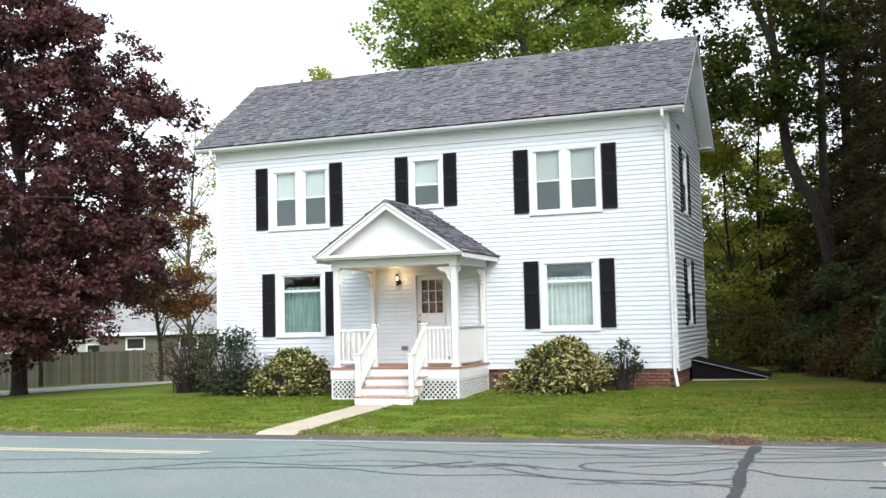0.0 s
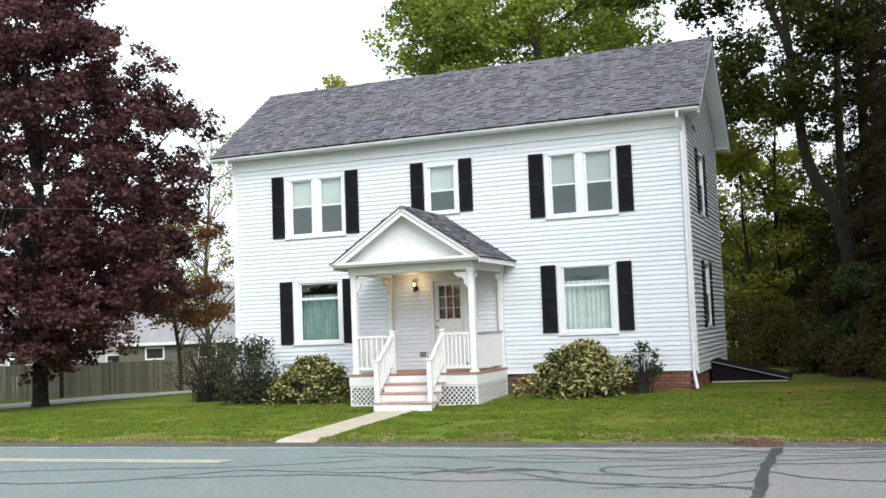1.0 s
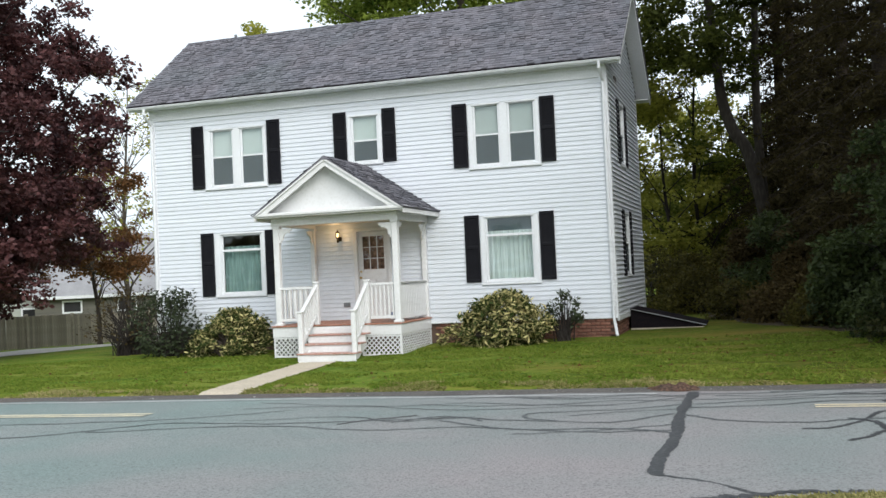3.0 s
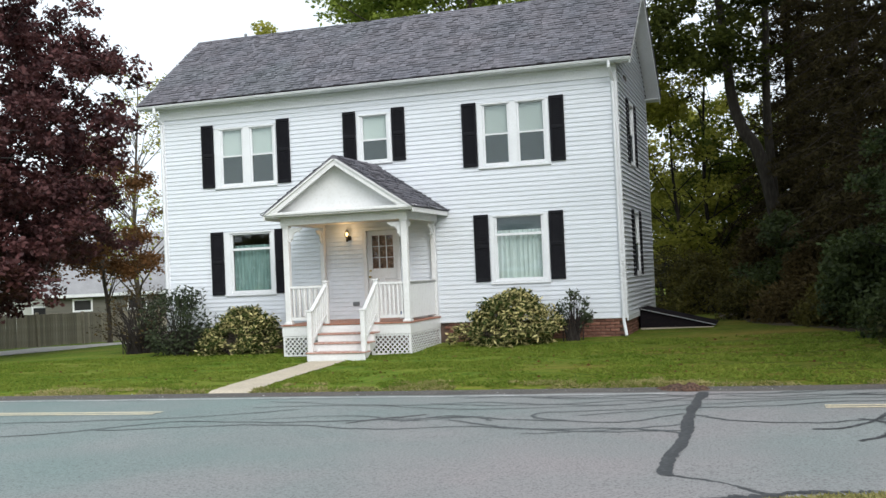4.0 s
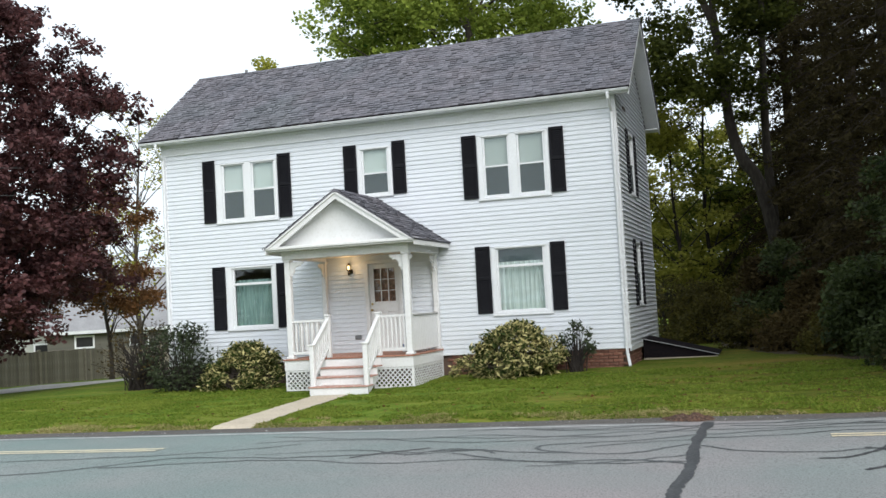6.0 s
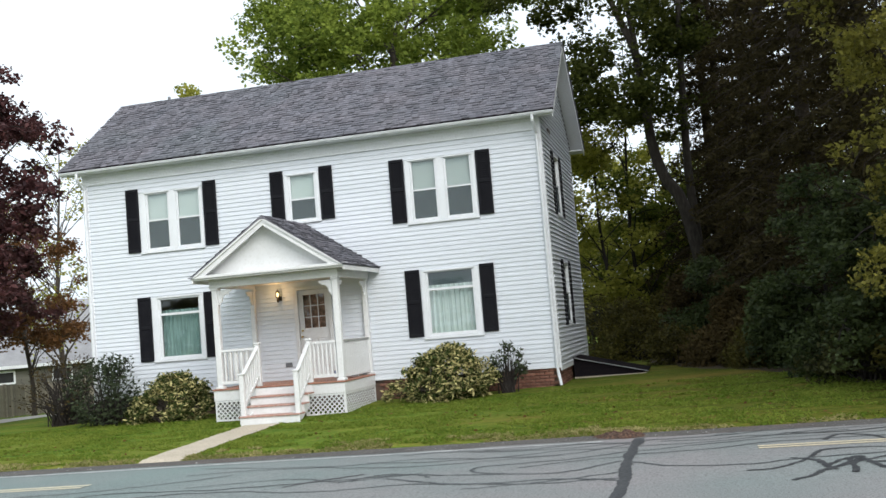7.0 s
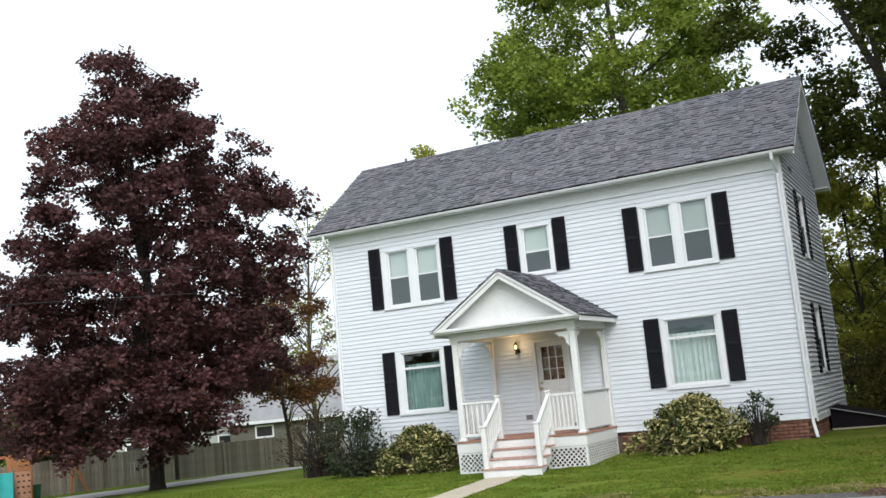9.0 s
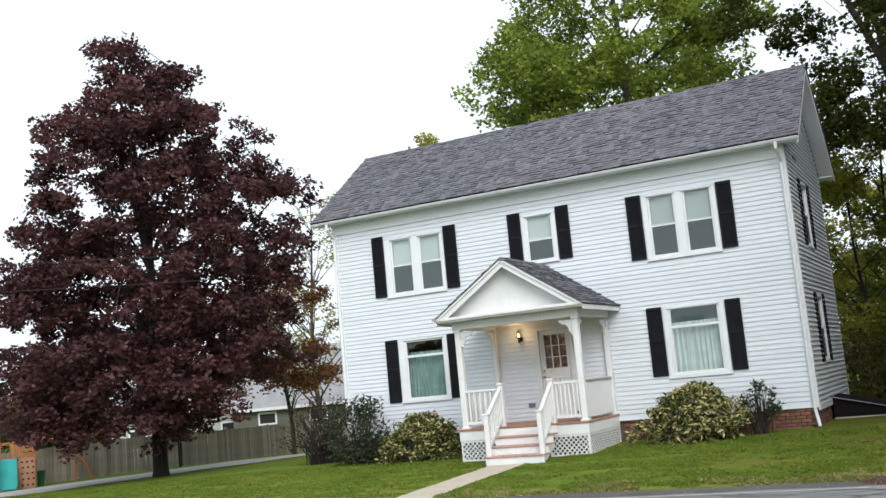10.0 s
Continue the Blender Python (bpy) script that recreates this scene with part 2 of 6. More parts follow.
LEAF_YELLOW = leaf_mat("yellow_green_leaf", (0.14, 0.16, 0.025), (0.48, 0.46, 0.09), 0.55)
LEAF_OLIVE = leaf_mat("olive_leaf", (0.030, 0.030, 0.010), (0.150, 0.130, 0.030), 0.4, gloss=0.2)
LEAF_BROWN = leaf_mat("brownish_leaf", (0.032, 0.024, 0.012), (0.120, 0.088, 0.036), 0.3)
NEEDLE = leaf_mat("hemlock_needles", (0.026, 0.022, 0.011), (0.085, 0.068, 0.028), 0.25, 0.8)
# Sunlit leaf, then a silhouette leaf: light and backlight put into colour.
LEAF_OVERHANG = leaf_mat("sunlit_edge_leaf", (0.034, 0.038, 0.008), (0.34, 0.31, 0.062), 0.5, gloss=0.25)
LEAF_CANOPY = leaf_mat("backlit_canopy_leaf", (0.014, 0.024, 0.008), (0.130, 0.145, 0.030), 0.42)
LEAF_VARIEG = leaf_mat("variegated_leaf", (0.045, 0.066, 0.018), (0.66, 0.58, 0.27), 0.25, vary=1.9, shift=-1.45)
LEAF_SHRUB = leaf_mat("dark_shrub_leaf", (0.018, 0.028, 0.015), (0.062, 0.078, 0.038), 0.2, gloss=0.2)
GRASS_BLADE = leaf_mat("grass_blade", (0.095, 0.175, 0.018), (0.27, 0.31, 0.060), 0.5)
GRASS_DRY = leaf_mat("dry_grass_blade", (0.17, 0.18, 0.05), (0.50, 0.43, 0.21), 0.45)
GRASS = mat("mown_lawn", (0.040, 0.108, 0.009), (0.118, 0.185, 0.020), 2.6, 0.95, (0.26, 0.265, 0.062), 24, 0.9, 45, third=(0.180, 0.180, 0.036), spec=0.05, stretch=(0.28, 1.5, 1.0))
# Browner towards the woods, and darker: the trees' shade is in this tint.
drift(GRASS, (0.84, 0.64, 0.75), 1.0, 10.0, 1.0)


# ---------------------------------------------------------------- geometry helpers
def _box_template():
    v, f = [], []
    idx = {}
    for sx in (-1, 1):
        for sy in (-1, 1):
            for sz in (-1, 1):
                for ax in range(3):
                    idx[sx, sy, sz, ax] = len(v)
                    v.append((sx, sy, sz, ax))
    s = (-1, 1)
    for a in s:
        f.append([idx[a, -1, -1, 0], idx[a, 1, -1, 0], idx[a, 1, 1, 0], idx[a, -1, 1, 0]])
        f.append([idx[-1, a, -1, 1], idx[1, a, -1, 1], idx[1, a, 1, 1], idx[-1, a, 1, 1]])
        f.append([idx[-1, -1, a, 2], idx[1, -1, a, 2], idx[1, 1, a, 2], idx[-1, 1, a, 2]])
        for b in s:
            f.append([idx[a, b, -1, 0], idx[a, b, 1, 0], idx[a, b, 1, 1], idx[a, b, -1, 1]])
            f.append([idx[a, -1, b, 0], idx[a, 1, b, 0], idx[a, 1, b, 2], idx[a, -1, b, 2]])
            f.append([idx[-1, a, b, 1], idx[1, a, b, 1], idx[1, a, b, 2], idx[-1, a, b, 2]])
            for c in s:
                f.append([idx[a, b, c, 0], idx[a, b, c, 1], idx[a, b, c, 2]])
    pts = [Vector([q * (1.0 if i == ax else 0.8) for i, q in enumerate((x, y, z))]) for x, y, z, ax in v]
    for k, face in enumerate(f):
        p = [pts[i] for i in face]
        if (p[1] - p[0]).cross(p[2] - p[1]).dot(sum(p, Vector())) < 0:
            f[k] = face[::-1]
    return v, f


BOX_V, BOX_F = _box_template()


class Geo:
    def __init__(self):
        self.v, self.f = [], []

    def box(self, x0, x1, y0, y1, z0, z1, c=0.006, m=None):
        """A box with chamfered edges."""
        cx, cy, cz = (x0 + x1) / 2, (y0 + y1) / 2, (z0 + z1) / 2
        h = (abs(x1 - x0) / 2, abs(y1 - y0) / 2, abs(z1 - z0) / 2)
        c = min(c, min(h) * 0.45)
        o = len(self.v)
        for sx, sy, sz, ax in BOX_V:
            p = Vector([s * (h[i] - (0 if i == ax else c)) for i, s in enumerate((sx, sy, sz))])
            p = p + Vector((cx, cy, cz))
            self.v.append(tuple(m @ p if m else p))
        self.f += [[o + i for i in f] for f in BOX_F]
        return self

    def hull8(self, a, b):
        """A solid between two quads a and b, corners in the same order."""
        o = len(self.v)
        self.v += [tuple(p) for p in a] + [tuple(p) for p in b]
        n = len(a)
        faces = [list(range(n))[::-1], list(range(n, 2 * n))] + [[i, (i + 1) % n, n + (i + 1) % n, n + i] for i in range(n)]
        self.f += [[o + i for i in f] for f in faces]
        return self

    def tube(self, pts, radii, n=8, cap=True):
        o = len(self.v)
        pts = [Vector(p) for p in pts]
        for k, p in enumerate(pts):
            d = (pts[min(k + 1, len(pts) - 1)] - pts[max(k - 1, 0)]).normalized()
            u = d.cross(Vector((0.3, 1, 0.1))).normalized()
            w = d.cross(u)
            for i in range(n):
                a = 2 * math.pi * i / n
                self.v.append(tuple(p + radii[k] * (math.cos(a) * u + math.sin(a) * w)))
        for k in range(len(pts) - 1):
            for i in range(n):
                j = (i + 1) % n
                self.f.append([o + k * n + i, o + k * n + j, o + (k + 1) * n + j, o + (k + 1) * n + i])
        if cap:
            self.f.append([o + i for i in range(n)][::-1])
            self.f.append([o + (len(pts) - 1) * n + i for i in range(n)])
        return self

    def lathe(self, cx, cy, prof, n=12):
        o = len(self.v)
        for r, z in prof:
            for i in range(n):
                a = 2 * math.pi * i / n
                self.v.append((cx + r * math.cos(a), cy + r * math.sin(a), z))
        for k in range(len(prof) - 1):
            for i in range(n):
                j = (i + 1) % n
                self.f.append([o + k * n + i, o + k * n + j, o + (k + 1) * n + j, o + (k + 1) * n + i])
        self.f.append([o + i for i in range(n)][::-1])
        self.f.append([o + (len(prof) - 1) * n + i for i in range(n)])
        return self

    def mesh(self, name, material, smooth=False):
        me = bpy.data.meshes.new(name)
        me.from_pydata(self.v, [], self.f)
        bm = bmesh.new()
        bm.from_mesh(me)
        bmesh.ops.recalc_face_normals(bm, faces=bm.faces)
        bm.to_mesh(me)
        bm.free()
        me.materials.append(material)
        if smooth:
            me.polygons.foreach_set("use_smooth", [True] * len(me.polygons))
        return me


def thing(name, label, category, group="", kind="", at=(0, 0, 0)):
    e = new(name)
    e.location = at
    bpy.context.view_layer.update()
    return tagged(e, label, category, group, kind)


def part(name, geo, material, parent, label="", smooth=False, kind=""):
    ob = new(name, geo.mesh(name, material, smooth))
    ob.parent = parent
    if parent is not None:
        t = Vector((0, 0, 0))
        q = parent
        while q is not None:
            t += q.location
            q = q.parent
        ob.matrix_parent_inverse = Matrix.Translation(-t)
    return tagged(ob, label=label, kind=kind)


def single(name, geo, material, label, category, group="", kind="", smooth=False):
    return tagged(new(name, geo.mesh(name, material, smooth)), label, category, group, kind)


def panel(geo, x0, x1, z0, z1, y0, y1, holes, swap=False):
    """A wall slab in x and z with rectangular holes (x0, x1, z0, z1)."""
    xs = sorted({x0, x1, *[h[0] for h in holes], *[h[1] for h in holes]})
    zs = sorted({z0, z1, *[h[2] for h in holes], *[h[3] for h in holes]})
    for a, b in zip(xs, xs[1:]):
        for c, d in zip(zs, zs[1:]):
            mx, mz = (a + b) / 2, (c + d) / 2
            if any(h[0] < mx < h[1] and h[2] < mz < h[3] for h in holes):
                continue
            if swap:
                geo.box(y0, y1, a, b, c, d, 0)
            else:
                geo.box(a, b, y0, y1, c, d, 0)
    return geo


# ---------------------------------------------------------------- ground and road
ROAD_Z, SKEW = -0.30, 0.055


def far_edge(x):
    return -7.38 + SKEW * x


def near_edge(x):
    return -14.3 + SKEW * x


def corner_edge(x, y):
    """Signed distance into the near verge: its rounded corner at the side street."""
    r = 3.0
    cx, cy = 6.7 + r, near_edge(x) - r + 0.1
    if x > cx and y > cy - 0.0:
        return near_edge(x) + 0.1 - y
    if y < cy:
        return x - 6.7
    return r - math.hypot(x - cx, y - cy)


def smooth01(t):
    t = min(1.0, max(0.0, t))
    return t * t * (3 - 2 * t)


def lawn_height(x, y):
    z0 = -0.085 + 0.015 * max(min(x, 12.0), -30.0)
    z0 -= 0.018 * min(max(0.0, -6 - x), 26.0)
    z0 = max(z0, -1.5)
    if y > 8:
        z0 -= 0.03 * min(y - 8, 25)
    if y >= 0:
        return z0
    t = min(1.0, max(0.0, -y / 7.2))
    return z0 * (1 - t) + (ROAD_Z + 0.02) * t


def ground_height(x, y):
    e = far_edge(x)
    wob = 0.05 * noise.noise((x * 1.3, y * 0.6, 0)) + 0.03 * noise.noise((x * 5, y * 3, 2))
    if y > e + wob:
        rise = smooth01((y - e - wob) / 0.35)
        return lawn_height(x, y) * rise + (ROAD_Z - 0.05) * (1 - rise) + 0.012 * noise.noise((x * 0.9, y * 0.9, 5)) * rise
    c = corner_edge(x, y) + wob
    if c > 0:
        return ROAD_Z - 0.05 + 0.13 * smooth01(c / 0.5) + 0.015 * noise.noise((x * 1.5, y * 1.5, 7))
    return ROAD_Z - 0.06


def axis(spans):
    out = [spans[0][0]]
    for a, b, n in spans:
        out += list(np.linspace(a, b, n + 1)[1:])
    return out


def build_ground():
    xs = axis([(-1500, -200, 6), (-200, -45, 12), (-45, -15, 24), (-15, 17, 190), (17, 45, 16), (45, 200, 8), (200, 1500, 6)])
    ys = axis([(-1500, -200, 6), (-200, -40, 8), (-40, -17, 14), (-17, -12.5, 36), (-12.5, -8.4, 8), (-8.4, -5.8, 32), (-5.8, 8, 56), (8, 60, 26), (60, 200, 8), (200, 1500, 6)])
    g = Geo()
    g.v = [(x, y, ground_height(x, y)) for y in ys for x in xs]
    n = len(xs)
    g.f = [[j * n + i, j * n + i + 1, (j + 1) * n + i + 1, (j + 1) * n + i] for j in range(len(ys) - 1) for i in range(n - 1)]
    single("ground", g, GRASS, "mown green lawn, worn and yellow along the road edge", "lawn", kind="structure", smooth=True)


build_ground()


def build_road():
    g = Geo()
    xs = axis([(-400, -40, 10), (-40, 60, 100), (60, 400, 10)])
    rows = axis([(0, 1, 12)])
    n = len(xs)
    for r in rows:
        for x in xs:
            y = near_edge(x) + 0.35 + (far_edge(x) + 0.05 - near_edge(x) - 0.35) * r
            if r == 0:
                y = -60.0 if -5 < x < 9.0 else y - 0.5
            g.v.append((x, y, ROAD_Z + 0.03 * math.sin(math.pi * r) + 0.006 * noise.noise((x * 0.6, y * 0.8, 1))))
    g.f = [[j * n + i, j * n + i + 1, (j + 1) * n + i + 1, (j + 1) * n + i] for j in range(len(rows) - 1) for i in range(n - 1)]
    single("road", g, ASPHALT, "worn blue-grey asphalt road with sealed cracks", "road", kind="structure", smooth=True)
    h = Geo()
    xs = axis([(-60, 60, 400)])
    for k, x in enumerate(xs):
        w = 0.56 + 0.10 * noise.noise((x * 0.9, 3, 0)) + 0.06 * noise.noise((x * 4, 1, 0))
        y1 = far_edge(x) + 0.10 + 0.05 * noise.noise((x * 3, 9, 0))
        h.v += [(x, y1 - w, ROAD_Z + 0.008), (x, y1 - w * 0.5, ROAD_Z + 0.02), (x, y1, ROAD_Z + 0.012), (x, y1 + 0.06, ROAD_Z - 0.04)]
    h.f = [[4 * i + j, 4 * i + 4 + j, 4 * i + 5 + j, 4 * i + 1 + j] for i in range(len(xs) - 1) for j in range(3)]
    single("road_edge", h, SHOULDER, "dark broken asphalt edge between road and lawn", "road edge", kind="structure")


build_road()


def road_top(x, y):
    r = (y - near_edge(x) - 0.35) / (far_edge(x) + 0.05 - near_edge(x) - 0.35)
    return ROAD_Z + 0.03 * math.sin(math.pi * min(1, max(0, r))) + 0.006 * noise.noise((x * 0.6, y * 0.8, 1))


def catmull(pts, steps=10):
    out = []
    p = [Vector(q) for q in pts]
    p = [2 * p[0] - p[1]] + p + [2 * p[-1] - p[-2]]
    for i in range(1, len(p) - 2):
        for s in range(steps):
            t = s / steps
            out.append(0.5 * (2 * p[i] + (p[i + 1] - p[i - 1]) * t + (2 * p[i - 1] - 5 * p[i] + 4 * p[i + 1] - p[i + 2]) * t * t
                              + (3 * p[i] - p[i - 1] - 3 * p[i + 1] + p[i + 2]) * t ** 3))
    out.append(p[-2])
    return out


def ribbon(name, pts, width, material, label, category, wob=0.45, lift=0.006):
    g = Geo()
    rough = wob > 0.2
    line = catmull([(x, y, 0) for x, y in pts], 30 if rough else 10)
    seed = pts[0][0] * 7.1
    for k, p in enumerate(line):
        d = (line[min(k + 1, len(line) - 1)] - line[max(k - 1, 0)]).normalized()
        nrm = Vector((-d.y, d.x, 0))
        w = width * (1 + wob * noise.noise((k * 0.35, seed, 0)) * 1.6) / 2
        if rough:
            w = width * (1 + 1.2 * wob * noise.noise((p.x * 1.3, p.y * 1.3, seed)) + 1.3 * wob * noise.noise((k * 0.55, seed, 0))) / 2
        jig = 0.10 * wob * noise.noise((k * 0.23, seed, 4)) + (0.08 * noise.noise((p.x * 1.9, p.y * 1.9, seed)) if rough and width < 0.1 else 0.0)
        for s in (-1, 0, 1):
            q = p + nrm * (s * w + jig)
            g.v.append((q.x, q.y, road_top(q.x, q.y) + lift + (0.002 if s == 0 else 0)))
    g.f = [[3 * i + j, 3 * i + j + 1, 3 * i + j + 4, 3 * i + j + 3] for i in range(len(line) - 1) for j in (0, 1)]
    return single(name, g, material, label, category, kind="structure")


TAR_LINES = [
    ([(10.5, -10.2), (11.2, -9.9), (11.9, -9.9), (13.5, -9.5)], 0.09),
    ([(10.2, -10.6), (10.9, -10.6), (11.6, -10.3), (13.0, -10.3)], 0.09),
    ([(10.2, -9.5), (10.9, -9.5), (11.6, -9.2), (13.0, -9.2)], 0.07),
    ([(9.0, -10.8), (9.3, -10.8), (9.5, -10.5), (9.7, -10.0), (9.9, -9.6), (10.2, -9.5)], 0.09),
    ([(9.4, -11.5), (9.7, -11.2), (9.8, -11.0), (10.1, -10.6), (10.5, -10.2)], 0.09),
    ([(9.7, -10.3), (9.8, -10.8), (10.0, -10.4), (10.2, -10.3), (10.3, -10.9), (10.3, -11.0)], 0.09),
    ([(9.8, -11.0), (10.1, -10.3), (10.2, -10.3), (10.0, -11.2)], 0.09),
    ([(10.0, -8.7), (10.1, -8.4), (10.3, -8.2), (10.6, -8.5), (10.7, -9.0)], 0.09),
    ([(9.5, -10.1), (9.7, -10.3), (9.9, -11.0)], 0.09),
    ([(8.0, -7.95), (8.6, -8.1), (9.1, -7.85), (9.8, -7.95), (10.4, -7.7)], 0.07),
    ([(9.6, -7.75), (10.2, -7.95), (10.9, -7.75), (11.3, -7.9), (10.8, -8.05)], 0.09),
    ([(5.6, -7.9), (6.2, -8.1), (6.9, -7.85), (7.6, -8.0)], 0.07),
    ([(4.4, -8.1), (5.1, -7.95), (5.9, -8.2)], 0.06),
    ([(8.7, -7.6), (9.0, -7.35), (9.05, -7.15)], 0.05),
    ([(7.7, -7.5), (7.68, -9.7), (7.75, -11.3), (7.7, -12.5), (7.73, -13.2)], 0.135),
    ([(7.73, -13.15), (8.2, -13.5), (8.75, -13.95)], 0.09),
    ([(7.68, -11.1), (7.08, -10.84), (6.22, -10.93), (5.68, -10.8), (4.88, -10.2)], 0.07),
    ([(7.7, -9.83), (8.26, -10.26), (9.14, -10.38), (9.9, -10.1), (12.5, -9.7)], 0.07),
    ([(7.6, -9.72), (6.9, -10.4), (5.95, -10.1), (5.9, -9.64), (6.75, -9.4), (7.67, -8.87)], 0.07),
    ([(-4.0, -12.2), (-0.4, -11.7), (1.2, -10.55), (2.97, -10.47), (4.9, -10.0), (5.4, -10.3)], 0.07),
    ([(3.6, -10.5), (4.0, -10.1), (4.4, -9.75)], 0.09),
    ([(4.3, -10.4), (4.8, -9.9), (5.5, -10.2), (6.3, -10.35)], 0.06),
    ([(7.75, -8.4), (8.9, -8.2), (10.1, -7.6), (12.5, -7.3)], 0.06),
    ([(7.75, -8.9), (9.2, -8.3), (10.8, -8.1)], 0.06),
    ([(7.6, -8.1), (6.6, -8.9), (4.8, -8.6), (3.7, -8.9), (1.5, -8.4)], 0.05),
    ([(1.6, -9.1), (3.2, -8.9), (4.6, -9.3), (6.8, -8.9)], 0.05),
    ([(2.2, -10.3), (3.4, -9.9), (4.4, -10.3), (5.2, -9.9)], 0.05),
    ([(6.4, -9.9), (6.9, -9.6), (7.6, -9.4)], 0.05),
    ([(7.7, -10.5), (6.9, -10.95), (6.0, -11.25)], 0.05),
    ([(7.7, -7.9), (6.4, -8.25), (5.4, -8.1)], 0.05),
    ([(7.7, -10.95), (6.6, -11.05), (5.2, -10.75), (4.3, -10.95), (2.6, -10.7), (0.5, -11.2)], 0.06),
    ([(7.7, -9.2), (8.6, -9.0), (9.8, -8.55), (12.0, -8.6)], 0.07),
    ([(7.72, -7.75), (8.6, -7.7), (9.6, -7.3), (11.5, -7.05)], 0.08),
    ([(7.65, -8.5), (6.9, -8.45), (6.1, -8.75), (5.0, -8.9), (4.1, -8.7)], 0.06),
    ([(-5.0, -10.4), (-2.6, -11.0), (-1.2, -10.6), (0.8, -10.2), (2.4, -9.3)], 0.06),
]
for _p, _w in TAR_LINES:
    ribbon("tar_seam", _p, _w * (1.0 if _w > 0.12 else 0.7 if _w > 0.08 else 0.62), TAR if _w > 0.08 else TAR_THIN, "dark tar line sealing a crack in the asphalt", "road repair", 0.22 if _w > 0.12 else 0.3)
for _d in (-0.09, 0.09):
    ribbon("yellow_line", [(-40, -11.85 + _d), (-12, -10.3 + _d), (0.4, -9.66 + _d)], 0.13, CREAM, "worn pale double yellow centre line on the asphalt", "road marking", 0.08)
    ribbon("yellow_line", [(9.2, -9.08 + _d), (16, -8.75 + _d), (40, -7.4 + _d)], 0.11, YELLOW, "worn double yellow centre line on the asphalt", "road marking", 0.08)
ribbon("white_line", [(-40, -10.2), (-10, -8.55), (7.2, -7.68)], 0.09, WHITE_LINE, "faded white edge line on the asphalt", "road marking", 0.1)

_arc = [(9.7 + 3.0 * math.cos(radians(a)), near_edge(9.7) - 2.9 + 3.0 * math.sin(radians(a))) for a in range(180, 89, -10)]
ribbon("road_edge", [(6.7, -24.0)] + _arc + [(12.0, near_edge(12.0) + 0.1), (20.0, near_edge(20.0) + 0.1), (40.0, near_edge(40.0) + 0.1)], 0.11, TAR, "dark crumbling asphalt edge along the near verge", "road edge", 0.8, 0.012)


def strip(name, left, right, material, label, category, lift=0.03, n=40):
    g = Geo()
    a, b = catmull([(*p, 0) for p in left], n), catmull([(*p, 0) for p in right], n)
    for k, (p, q) in enumerate(zip(a, b)):
        for s in (0, 0.25, 0.5, 0.75, 1):
            r = p.lerp(q, s)
            jig = 0.04 * noise.noise((k * 0.4, s * 9, 3)) if s in (0, 1) else 0
            g.v.append((r.x + jig, r.y, ground_height(r.x, r.y) + lift))
    m = len(a)
    g.f = [[5 * i + j, 5 * i + j + 1, 5 * i + j + 6, 5 * i + j + 5] for i in range(m - 1) for j in range(4)]
    return single(name, g, material, label, category, kind="structure")


strip("front_path", [(-0.28, -7.5), (-0.32, -5.0), (-0.36, -3.1)], [(0.48, -7.5), (0.42, -5.0), (0.42, -3.1)], CONCRETE,
      "narrow pale concrete path from steps to road", "path", 0.012)
strip("driveway", [(-23.0, -2.5), (-21.0, 2.8), (-17.6, 6.6), (-15.2, 9.6), (-13.8, 13.0), (-12.5, 20.0)], [(-17.5, -5.0), (-16.4, 0.5), (-14.0, 3.9), (-11.8, 6.6), (-10.5, 10.0), (-9.5, 18.0)], DRIVE,
      "pale gravel driveway beside a wooden fence", "driveway", 0.012)


def woods_edge(y):
    """Where the lawn gives way to the woods, by y."""
    return float(np.interp(y, [-9, -6, -3, 0, 2.5, 5, 9, 14], [13.4, 12.4, 10.9, 9.5, 8.2, 7.3, 6.6, 5.9])) + 0.35 * noise.noise((y * 0.9, 3.3, 0)) + 0.12 * noise.noise((y * 4.0, 1.3, 0))


# Leaf litter whose dark colour also holds the shade below the trees.
def build_woods_floor():
    g = Geo()
    ys = axis([(-6.4, 14, 150), (14, 40, 20)])
    ks = (0.0, 0.1, 0.3, 0.7, 1.3, 2.2, 3.5, 6.0, 10.0, 20.0)
    for y in ys:
        for k in ks:
            x = woods_edge(y) + k
            lift = -0.03 if k == 0 else -0.004 if k < 0.2 else 0.008 + 0.012 * noise.noise((x * 3, y * 3, 4))
            g.v.append((x, y, ground_height(x, y) + lift))
    n = len(ks)
    g.f = [[j * n + i, j * n + i + 1, (j + 1) * n + i + 1, (j + 1) * n + i] for j in range(len(ys) - 1) for i in range(n - 1)]
    single("woods_floor", g, LITTER, "brown leaf litter and bare soil under the trees, darkened for their shade", "woodland floor", kind="structure", smooth=True)


build_woods_floor()


